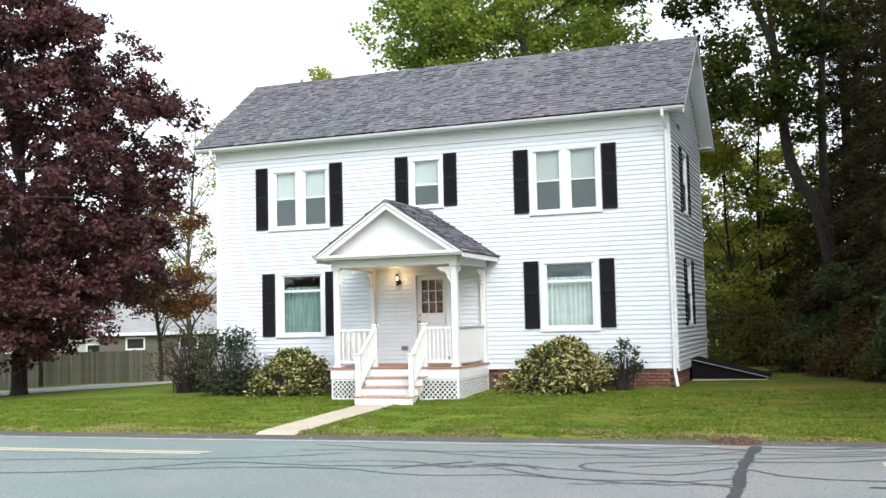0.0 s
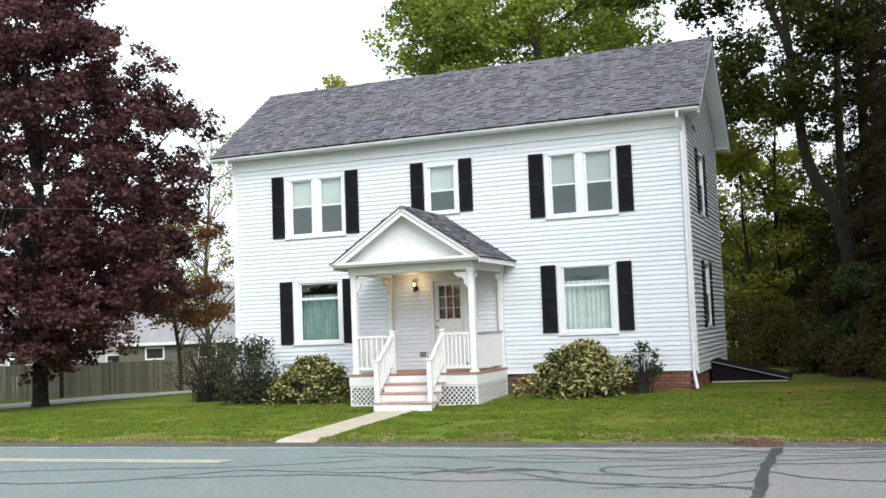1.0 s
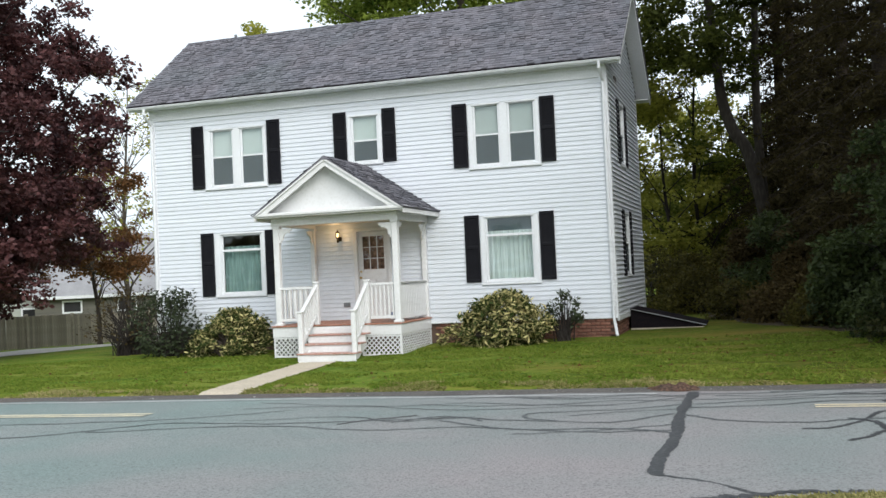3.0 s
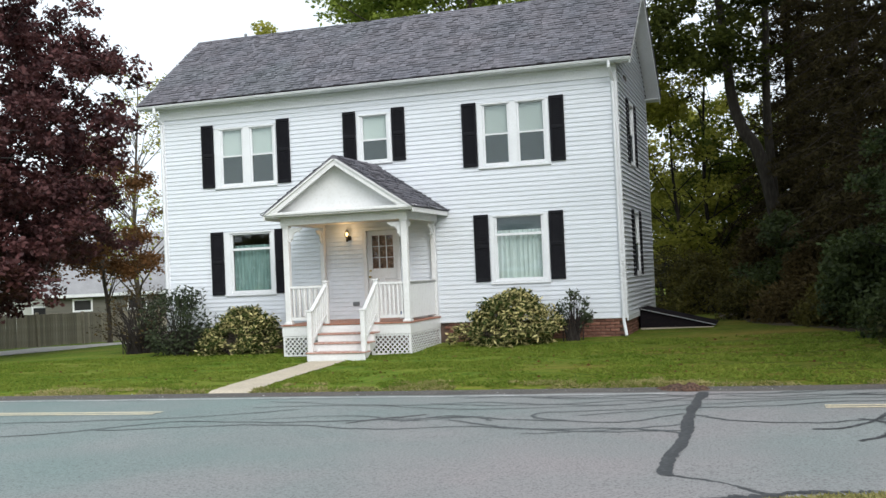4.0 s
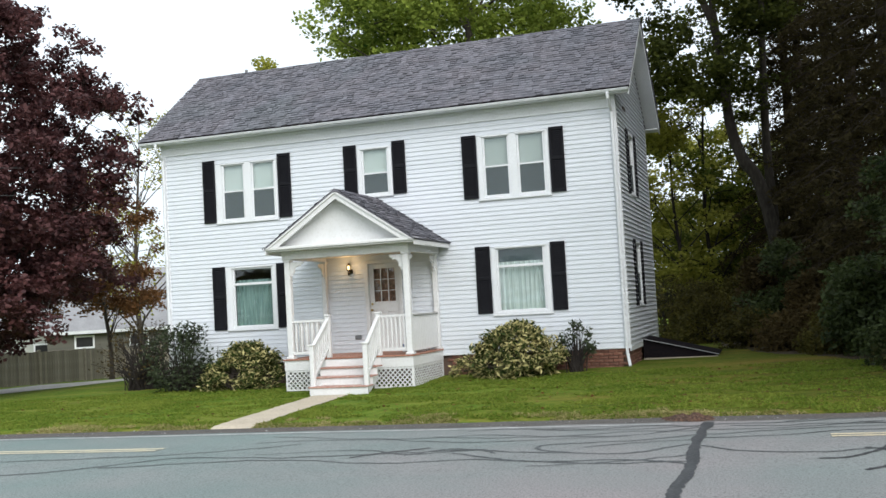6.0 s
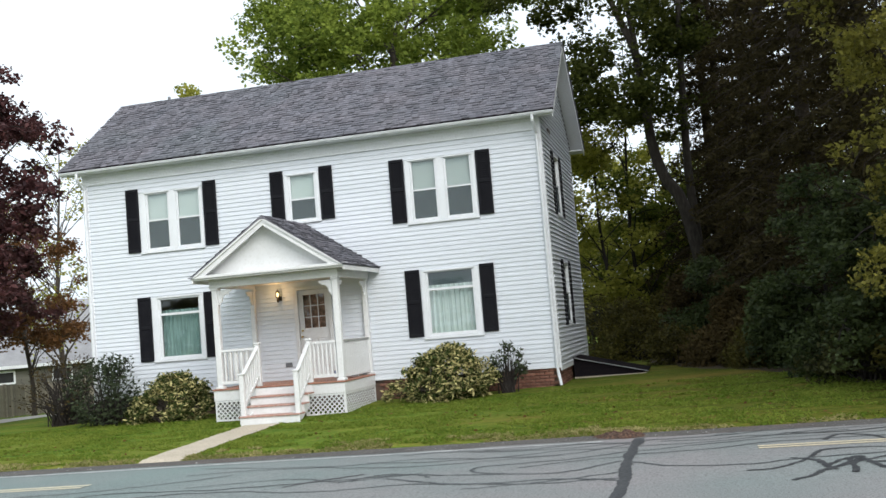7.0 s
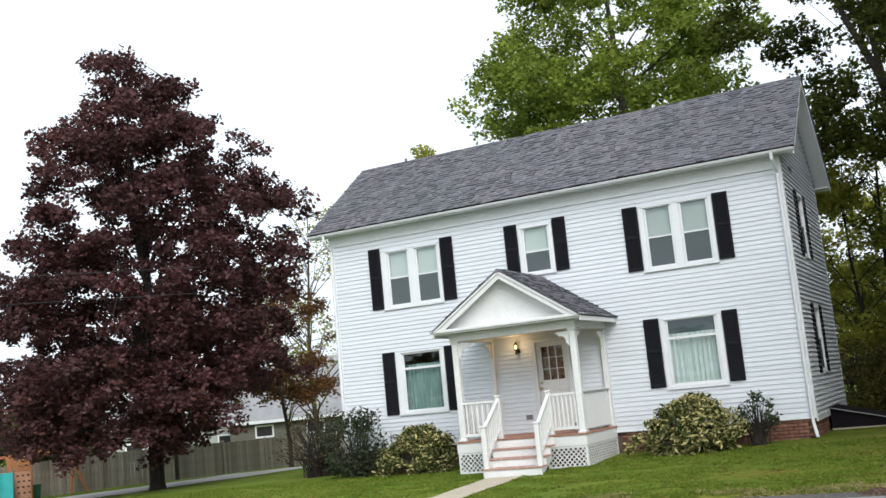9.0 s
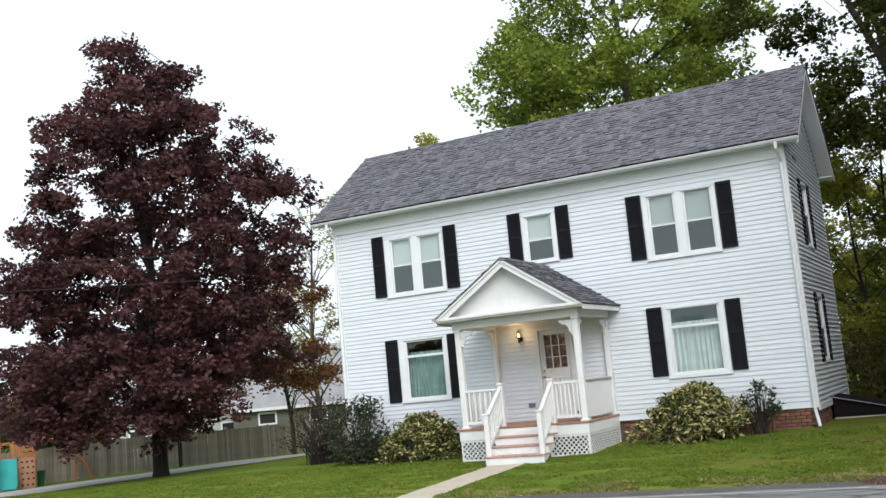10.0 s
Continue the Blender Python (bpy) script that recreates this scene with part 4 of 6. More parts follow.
part("door_curtain", Geo().box(-0.20, 0.40, 0.12, 0.125, 1.62, 2.50, 0), mat("brown_lace", (0.62, 0.34, 0.25), (0.22, 0.12, 0.09), 9, 0.9), door, "dark brown lace curtain behind the panes")
part("door_casing", Geo().box(DOOR[0], -0.272, -0.05, 0.10, 0.545, 2.565, 0.004).box(0.472, DOOR[1], -0.05, 0.10, 0.545, 2.565, 0.004).box(DOOR[0], DOOR[1], -0.05, 0.10, 2.566, 2.64, 0.004), PORCH_PAINT, door)
part("outlet_box", Geo().box(-0.66, -0.50, -0.06, -0.02, 0.84, 0.94, 0.01), GREY_PLASTIC, house, "grey outdoor outlet box")

# wall lantern, lit
lamp = thing("wall_lantern", "small lit brass wall lantern beside the front door", "wall lamp", at=(-0.70, -0.03, 2.45))
part("back_plate", Geo().lathe(-0.70, -0.035, [(0.05, 2.37), (0.055, 2.40), (0.05, 2.47)]), DARK_METAL, lamp)
part("arm", Geo().tube([(-0.70, -0.03, 2.41), (-0.70, -0.10, 2.36), (-0.70, -0.15, 2.40), (-0.70, -0.15, 2.46)], [0.012] * 4, 8), DARK_METAL, lamp)
part("glass_shade", Geo().lathe(-0.70, -0.15, [(0.018, 2.46), (0.030, 2.485), (0.033, 2.51), (0.026, 2.54), (0.012, 2.555)], 14), BULB, lamp, "glowing warm glass shade", smooth=True)
g = Geo()
for k in range(6):
    a = radians(60 * k + 20)
    g.tube([(-0.70 + 0.045 * math.cos(a), -0.15 + 0.045 * math.sin(a), 2.455), (-0.70 + 0.052 * math.cos(a), -0.15 + 0.052 * math.sin(a), 2.51), (-0.70 + 0.040 * math.cos(a), -0.15 + 0.040 * math.sin(a), 2.565)], [0.005] * 3, 5)
part("cage", g, DARK_METAL, lamp, "dark bronze cage bars")
part("cap", Geo().lathe(-0.70, -0.15, [(0.050, 2.563), (0.046, 2.575), (0.022, 2.60), (0.008, 2.63)]), DARK_METAL, lamp, smooth=True)
part("base_cup", Geo().lathe(-0.70, -0.15, [(0.012, 2.33), (0.03, 2.38), (0.02, 2.42), (0.045, 2.459)]), DARK_METAL, lamp)
bulb = new("porch_bulb", bpy.data.lights.new("porch_bulb", "POINT"))
bulb.location, bulb.data.energy, bulb.data.color, bulb.data.shadow_soft_size = (-0.70, -0.26, 2.54), 3.6, (1.0, 0.66, 0.34), 0.06

# foundation and cellar bulkhead
part("foundation", Geo().box(X0 + 0.06, X1 - 0.06, 0.06, YB - 0.06, -0.6, ZB - 0.012, 0), MORTAR, house)
bulkhead = thing("cellar_bulkhead", "low sloping dark steel cellar bulkhead against the house side", "cellar door", at=(6.4, 2.6, 0))
bh = [(5.69, 0.47), (7.30, 0.07), (7.30, -0.08), (5.69, -0.08)]
for y in (1.95, 3.35):
    part("side_panel", Geo().hull8([(x, y, z) for x, z in bh], [(x, y + 0.05, z) for x, z in bh]), BULKHEAD, bulkhead)
for y0, y1 in ((1.90, 2.67), (2.68, 3.45)):
    part("door_leaf", Geo().hull8([(5.68, y0, 0.50), (7.36, y0, 0.09), (7.36, y0, 0.06), (5.68, y0, 0.475)], [(5.68, y1, 0.50), (7.36, y1, 0.09), (7.36, y1, 0.06), (5.68, y1, 0.475)]), BULKHEAD, bulkhead)
part("edge_trim", Geo().hull8([(5.70, 1.87, 0.495), (7.38, 1.87, 0.085), (7.38, 1.87, 0.068), (5.70, 1.87, 0.478)], [(5.70, 1.899, 0.495), (7.38, 1.899, 0.085), (7.38, 1.899, 0.068), (5.70, 1.899, 0.478)]), NB_ROOF, bulkhead, "pale grey metal edge strip")
part("sill_strip", Geo().box(5.69, 7.34, 1.90, 1.945, 0.005, 0.04, 0.004), CONCRETE, bulkhead, "pale sill strip along the ground")

# ---------------------------------------------------------------- porch
porch = thing("front_porch", "white gabled front porch with posts, lattice skirt and steps", "porch", at=(0, -1.0, 0.3))
PX0, PX1, PY, PZ = -1.49, 1.46, -2.06, 0.54
n = 22
for i in range(n):
    a, b = PY - 0.03 + (0 - PY - 0.0) * i / n, PY - 0.03 + (0 - PY - 0.0) * (i + 1) / n
    part("floor_board", Geo().box(PX0 - 0.02, PX1 + 0.02, a, b - 0.005, PZ - 0.03, PZ, 0.004), DECK, porch)
for a, b, c, d in ((PX0, PX1, PY, PY + 0.03), (PX0, PX0 + 0.03, PY + 0.031, -0.03), (PX1 - 0.03, PX1, PY + 0.031, -0.03)):
    part("skirt_board", Geo().box(a, b, c, d, 0.29, PZ - 0.031, 0.004), PORCH_PAINT, porch)
# Dark soil box and near-black block, added so the lattice gaps look shaded.
part("crawl_soil", Geo().box(PX0 + 0.06, PX1 - 0.06, PY + 0.06, 0.05, -0.35, -0.125, 0.02), DIRT, porch, "dark soil box added to darken the space behind the lattice")
part("under_frame", Geo().box(PX0 + 0.1, PX1 - 0.1, PY + 0.25, -0.04, 0.33, 0.50, 0), DARK, porch)


def lattice(u0, u1, z0, z1, place):
    """Two layers of diagonal strips inside a rectangle, with a thin frame."""
    g = Geo()

    def add(pts, d0, d1):
        g.hull8([place(u, z, d0) for u, z in pts], [place(u, z, d1) for u, z in pts])

    w, pitch = 0.023, 0.104
    for sgn, d0, d1 in ((1, 0.0, 0.004), (-1, 0.0045, 0.0085)):
        k = -int((z1 - z0) / pitch) - 2
        while k * pitch < (u1 - u0) + (z1 - z0) + pitch:
            # a strip along u - sgn*z = const, clipped to the rectangle
            c = u0 + k * pitch
            poly = []
            for off, order in ((-w * 0.7, 1), (w * 0.7, -1)):
                seg = []
                for z in (z0, z1):
                    u = c + off + (z - z0 if sgn > 0 else z1 - z)
                    seg.append((u, z))
                seg.sort(key=lambda q: q[1])
                (ua, za), (ub, zb) = seg
                lo, hi = 0.0, 1.0
                du = ub - ua
                for lim, side in ((u0, 1), (u1, -1)):
                    if side * (ua - lim) < 0 and side * (ub - lim) < 0:
                        lo, hi = 1, 0
                        break
                    t = (lim - ua) / du
                    if 0 < t < 1:
                        if side * (ua - lim) < 0:
                            lo = max(lo, t)
                        else:
                            hi = min(hi, t)
                if hi - lo < 0.02:
                    poly = None
                    break
                pts = [(ua + du * t, za + (zb - za) * t) for t in (lo, hi)]
                poly += pts[::order]
            if poly:
                add(poly, d0, d1)
            k += 1
    for a, b, c, d in ((u0 - 0.03, u1 + 0.03, z1, z1 + 0.03), (u0 - 0.03, u1 + 0.03, z0 - 0.03, z0), (u0 - 0.03, u0, z0, z1), (u1, u1 + 0.03, z0, z1)):
        add([(a, c), (b, c), (b, d), (a, d)], -0.006, 0.02)
    return g


LB, LT = -0.11, 0.255
part("lattice_panel", lattice(PX0 + 0.05, -0.30, LB, LT, lambda u, z, d: (u, PY + 0.01 + d, z)), PORCH_PAINT, porch, "white diagonal lattice")
part("lattice_panel", lattice(0.60, PX1 - 0.05, LB, LT, lambda u, z, d: (u, PY + 0.01 + d, z)), PORCH_PAINT, porch, "white diagonal lattice")
part("lattice_panel", lattice(PY + 0.06, -0.08, LB, LT, lambda u, z, d: (PX1 - 0.01 - d, u, z)), PORCH_PAINT, porch, "white diagonal lattice")
part("lattice_panel", lattice(PY + 0.06, -0.08, LB, LT, lambda u, z, d: (PX0 + 0.01 + d, u, z)), PORCH_PAINT, porch, "white diagonal lattice")


def post(x, y, z0, z1, s=0.065, base=True):
    g = Geo().box(x - s, x + s, y - s, y + s, z0, z1, 0.012)
    if base:
        g.box(x - s - 0.025, x + s + 0.025, y - s - 0.025, y + s + 0.025, z0, z0 + 0.05, 0.01)
        g.box(x - s - 0.02, x + s + 0.02, y - s - 0.02, y + s + 0.02, z1 - 0.05, z1, 0.008)
    return g


POSTS = ((-1.345, -1.97), (1.385, -1.97))
for x, y in POSTS:
    part("post", post(x, y, PZ, 2.69), PORCH_PAINT, porch)
for x in (-1.355, 1.38):
    part("half_post", post(x, -0.085, PZ, 2.69, 0.055), PORCH_PAINT, porch)


def bracket(x, y, dx, dy):
    """A scrolled corner bracket below the beam."""
    g = Geo()
    prof = [(0.0, 0.0), (0.30, 0.0), (0.30, -0.045), (0.25, -0.055), (0.235, -0.10), (0.18, -0.085), (0.12, -0.12), (0.085, -0.19), (0.095, -0.235), (0.05, -0.26), (0.045, -0.31), (0.0, -0.31)]
    t = 0.018
    A = [(x + dx * p + (t if dy else 0), y + dy * p + (t if dx else 0), 2.635 + z) for p, z in prof]
    B = [(x + dx * p - (t if dy else 0), y + dy * p - (t if dx else 0), 2.635 + z) for p, z in prof]
    return g.hull8(A, B)


for x, y, dx, dy in ((-1.28, -1.97, 1, 0), (1.32, -1.97, -1, 0), (-1.345, -1.905, 0, 1), (1.385, -1.905, 0, 1), (-1.355, -0.14, 0, -1), (1.38, -0.14, 0, -1)):
    part("bracket", bracket(x, y, dx, dy), PORCH_PAINT, porch, "scrolled white bracket")
# beams, ceiling, roof
part("beam", Geo().box(-1.44, 1.48, -2.06, -1.90, 2.69, 2.86, 0.006), PORCH_PAINT, porch)
for x0, x1 in ((-1.44, -1.30), (1.33, 1.48)):
    part("beam", Geo().box(x0, x1, -1.899, -0.03, 2.69, 2.86, 0.006), PORCH_PAINT, porch)
part("porch_ceiling", Geo().box(-1.299, 1.329, -1.899, -0.03, 2.76, 2.79, 0), SOFFIT, porch, "cream painted ceiling")
GX0, GX1, GY, GZ0, GZ1, GXM = -1.675, 1.748, -2.42, 2.927, 4.08, 0.035
part("cornice", Geo().box(GX0 + 0.04, GX1 - 0.04, GY + 0.05, -2.061, 2.862, GZ0 - 0.035, 0.006).box(GX0 + 0.005, GX1 - 0.005, GY + 0.01, -2.10, GZ0 - 0.034, GZ0 + 0.03, 0.01), PORCH_PAINT, porch)
for x0, x1 in ((GX0 + 0.03, -1.441), (1.481, GX1 - 0.03)):
    part("eave_soffit", Geo().box(x0, x1, -2.06, -0.03, 2.862, 2.89, 0.004), PORCH_PAINT, porch)
for x0, x1 in ((GX0 + 0.005, GX0 + 0.035), (GX1 - 0.035, GX1 - 0.005)):
    part("eave_fascia", Geo().box(x0, x1, GY + 0.035, -0.03, 2.80, GZ0 - 0.02, 0.006), PORCH_PAINT, porch)
tri = [(GX0 + 0.14, GZ0 + 0.02), (GX1 - 0.14, GZ0 + 0.02), (GXM, GZ1 - 0.12)]
part("tympanum", Geo().hull8([(x, -2.13, z) for x, z in tri], [(x, -2.09, z) for x, z in tri]), PORCH_PAINT, porch, "flat white gable panel")
for xe in (GX0, GX1):
    s = 1 if xe < 0 else -1
    q = [(xe, GZ0 - 0.02), (xe, GZ0 + 0.0), (GXM, GZ1 - 0.012), (GXM, GZ1 - 0.20), (xe + s * 0.26, GZ0 - 0.02)]
    part("rake_board", Geo().hull8([(x, GY + 0.02, z) for x, z in q], [(x, GY + 0.055, z) for x, z in q]), PORCH_PAINT, porch)
    q = [(xe + s * 0.05, GZ0 + 0.0), (GXM, GZ1 - 0.04), (GXM, GZ1 - 0.085), (xe + s * 0.10, GZ0 + 0.0)]
    part("rake_moulding", Geo().hull8([(x, GY - 0.012, z) for x, z in q], [(x, GY + 0.019, z) for x, z in q]), PORCH_PAINT, porch)
    q = [(xe + s * 0.02, GZ0 - 0.0), (GXM, GZ1 - 0.035), (GXM, GZ1 - 0.10), (xe + s * 0.08, GZ0 - 0.02)]
    part("rake_soffit", Geo().hull8([(x, GY + 0.056, z) for x, z in q], [(x, -2.091, z) for x, z in q]), PORCH_PAINT, porch)
    quad = [(xe, GY, GZ0), (xe, 0.0, GZ0), (GXM, 0.0, GZ1), (GXM, GY, GZ1)]
    part("roof_deck", Geo().hull8([(x, y, z - 0.03) for x, y, z in quad], [(x, y, z) for x, y, z in quad]), SHINGLE, porch)
    up = Vector((GXM - xe, 0, GZ1 - GZ0))
    sl = up.length
    part("shingles", shingles(Vector((xe - s * 0.015, GY - 0.015, GZ0 - 0.005)), Vector((0, 1, 0)), up.normalized(), -GY, sl, 0.128, 0.155, rng), SHINGLE, porch, kind="stuff")
part("ridge_cap", Geo().hull8([(GXM - 0.13, GY - 0.015, GZ1 - 0.075), (GXM, GY - 0.015, GZ1 + 0.015), (GXM + 0.13, GY - 0.015, GZ1 - 0.075)], [(GXM - 0.13, 0, GZ1 - 0.075), (GXM, 0, GZ1 + 0.015), (GXM + 0.13, 0, GZ1 - 0.075)]), SHINGLE, porch)


# railings
def rail_run(p, q, z_top, z_bot, n, dz=0.0):
    """Top rail, bottom rail and n balusters from p to q; the far end lies dz higher."""
    p, q = Vector((*p, 0)), Vector((*q, 0))
    d = (q - p).normalized()
    nrm = Vector((-d.y, d.x, 0))

    def bar(z0, z1, w):
        a = [p + nrm * w, p - nrm * w, q - nrm * w, q + nrm * w]
        lift = [0, 0, dz, dz]
        return Geo().hull8([v + Vector((0, 0, z0 + k)) for v, k in zip(a, lift)], [v + Vector((0, 0, z1 + k)) for v, k in zip(a, lift)])

    part("top_rail", bar(z_top - 0.045, z_top, 0.038), PORCH_PAINT, porch)
    part("bottom_rail", bar(z_bot - 0.03, z_bot + 0.03, 0.025), PORCH_PAINT, porch)
    for i in range(n):
        t = (i + 0.5) / n
        c = p.lerp(q, t)
        part("baluster", Geo().box(c.x - 0.018, c.x + 0.018, c.y - 0.018, c.y + 0.018, z_bot + 0.03 + dz * t, z_top - 0.045 + dz * t, 0.004), PORCH_PAINT, porch)


rail_run((-1.28, -1.97), (-0.52, -1.97), 1.36, 0.66, 6)
rail_run((0.76, -1.97), (1.32, -1.97), 1.38, 0.66, 6)
rail_run((-1.345, -1.905), (-1.355, -0.14), 1.36, 0.66, 12)
for i in range(16):
    a = -1.905 + 1.765 * i / 16
    part("panel_board", Geo().box(1.367, 1.393, a, a + 1.765 / 16 - 0.006, 0.60, 1.34, 0.005), PORCH_PAINT, porch)
part("panel_backing", Geo().box(1.375, 1.385, -1.905, -0.14, 0.605, 1.335, 0), PORCH_PAINT, porch)
part("panel_cap", Geo().box(1.335, 1.425, -1.905, -0.14, 1.341, 1.38, 0.006), CAP_GREY, porch, "weathered grey panel cap")
# steps
SX0, SX1 = -0.44, 0.84
RISE = (PZ + 0.16) / 4
for i in range(4):
    y = -3.08 + 0.27 * i
    z0, z1 = -0.16 + RISE * i - (0.12 if i == 0 else 0), -0.16 + RISE * (i + 1)
    part("riser", Geo().box(SX0, SX1, y, y + 0.025, z0, z1 - (0.032 if i < 3 else 0.034), 0.004), PORCH_PAINT, porch)
    if i < 3:
        part("tread", Geo().box(SX0 - 0.01, SX1 + 0.01, y - 0.03, y + 0.295, z1 - 0.03, z1, 0.006), TREAD, porch, "worn pink-brown step tread")
for x0, x1 in ((SX0 + 0.14, SX0 + 0.18), (SX1 - 0.20, SX1 - 0.16)):
    q = [(-3.04, -0.25), (-3.04, -0.03), (-2.07, PZ - 0.18), (-2.07, 0.10), (-2.75, -0.25)]
    part("stringer", Geo().hull8([(x0, y, z) for y, z in q], [(x1, y, z) for y, z in q]), PORCH_PAINT, porch)
for x in (-0.39, 0.785):
    part("newel_post", post(x, -2.98, -0.16 + RISE - 0.03, 0.83, 0.05, False), PORCH_PAINT, porch)
    part("newel_cap", Geo().box(x - 0.065, x + 0.065, -3.045, -2.915, 0.831, 0.87, 0.012), PORCH_PAINT, porch)
    part("newel_post", post(x - 0.06 if x < 0 else x - 0.08, -2.0, PZ, 1.42, 0.05, False), PORCH_PAINT, porch)
    part("newel_cap", Geo().box(x - 0.125 if x < 0 else x - 0.145, x + 0.005 if x < 0 else x - 0.015, -2.065, -1.935, 1.421, 1.46, 0.012), PORCH_PAINT, porch)
    rail_run((x, -2.93), (x - 0.06 if x < 0 else x - 0.08, -2.05), 0.84, 0.22, 7, 0.52)

# a low patterned box stands on the porch floor behind the railing
crate = thing("storage_crate", "low white crate with blue squares on the porch floor", "crate", at=(1.0, -0.5, PZ))
part("body", Geo().box(0.70, 1.28, -0.62, -0.36, PZ, PZ + 0.19, 0.01), PORCH_PAINT, crate)
for i in range(6):
    part("square", Geo().box(0.72 + 0.094 * i, 0.782 + 0.094 * i, -0.626, -0.621, PZ + 0.09, PZ + 0.165, 0.002), BLUE_PAINT, crate, "blue painted square")

# bricks of the foundation, on the stretches that show
bm_mesh = Geo().box(-0.098, 0.098, -0.03, 0.03, -0.029, 0.029, 0.004).mesh("brick", BRICK)
r2 = random.Random(9)


def brick(x, y, z, turn):
    o = new("brick", bm_mesh)
    o.parent = house
    o.matrix_basis = pose(x, y + r2.uniform(-0.003, 0.003), z, 0, 0, turn)


for k in range(7):
    z = ZB - 0.055 - 0.033 - k * 0.071
    off = 0.105 if k % 2 else 0.0
    for i in range(20):
        x = X1 - 0.15 - off - i * 0.208
        if x > 1.55:
            brick(x, 0.034, z, 0)
    for i in range(9):
        brick(X1 - 0.034, 0.15 + off + i * 0.208, z, 90)
bpy.context.view_layer.update()


# ---------------------------------------------------------------- plants
def leaves_mesh(name, centres, size, rs, material, droop=0.3, elong=1.6, flat=0.0):
    """Many small folded leaves, one at each centre."""
    n = len(centres)
    c = np.asarray(centres, dtype=np.float64)
    d = rs.normal(size=(n, 3))
    d[:, 2] = d[:, 2] * (1 - flat) * 0.6 - droop
    d /= np.linalg.norm(d, axis=1)[:, None]
    u = rs.normal(size=(n, 3))
    u[:, 2] *= (1 - flat)
    u -= d * np.sum(u * d, axis=1)[:, None]
    u /= np.linalg.norm(u, axis=1)[:, None] + 1e-9
    w = np.cross(d, u)
    s = size * rs.uniform(0.6, 1.3, n)[:, None]
    L, W = s * elong * 0.5, s * 0.5
    v = np.empty((n, 4, 3))
    v[:, 0] = c - d * L
    v[:, 1] = c + u * W + w * W * 0.25
    v[:, 2] = c + d * L
    v[:, 3] = c - u * W + w * W * 0.25
    me = bpy.data.meshes.new(name)
    me.vertices.add(n * 4)
    me.vertices.foreach_set("co", v.reshape(-1))
    me.loops.add(n * 6)
    base = np.arange(n)[:, None] * 4
    idx = (base + np.array([[0, 1, 2, 0, 2, 3]])).reshape(-1)
    me.loops.foreach_set("vertex_index", idx.astype(np.int32))
    me.polygons.add(n * 2)
    me.polygons.foreach_set("loop_start", np.arange(0, n * 6, 3, dtype=np.int32))
    me.update(calc_edges=True)
    me.materials.append(material)
    return me


def clump_points(tips, per, spread, rs, squash=0.7):
    tips = np.asarray(tips)
    d = np.clip(rs.normal(size=(len(tips) * per, 3)), -1.5, 1.5)
    p = np.repeat(tips, per, axis=0) + d * spread * np.array([1, 1, squash])
    return p


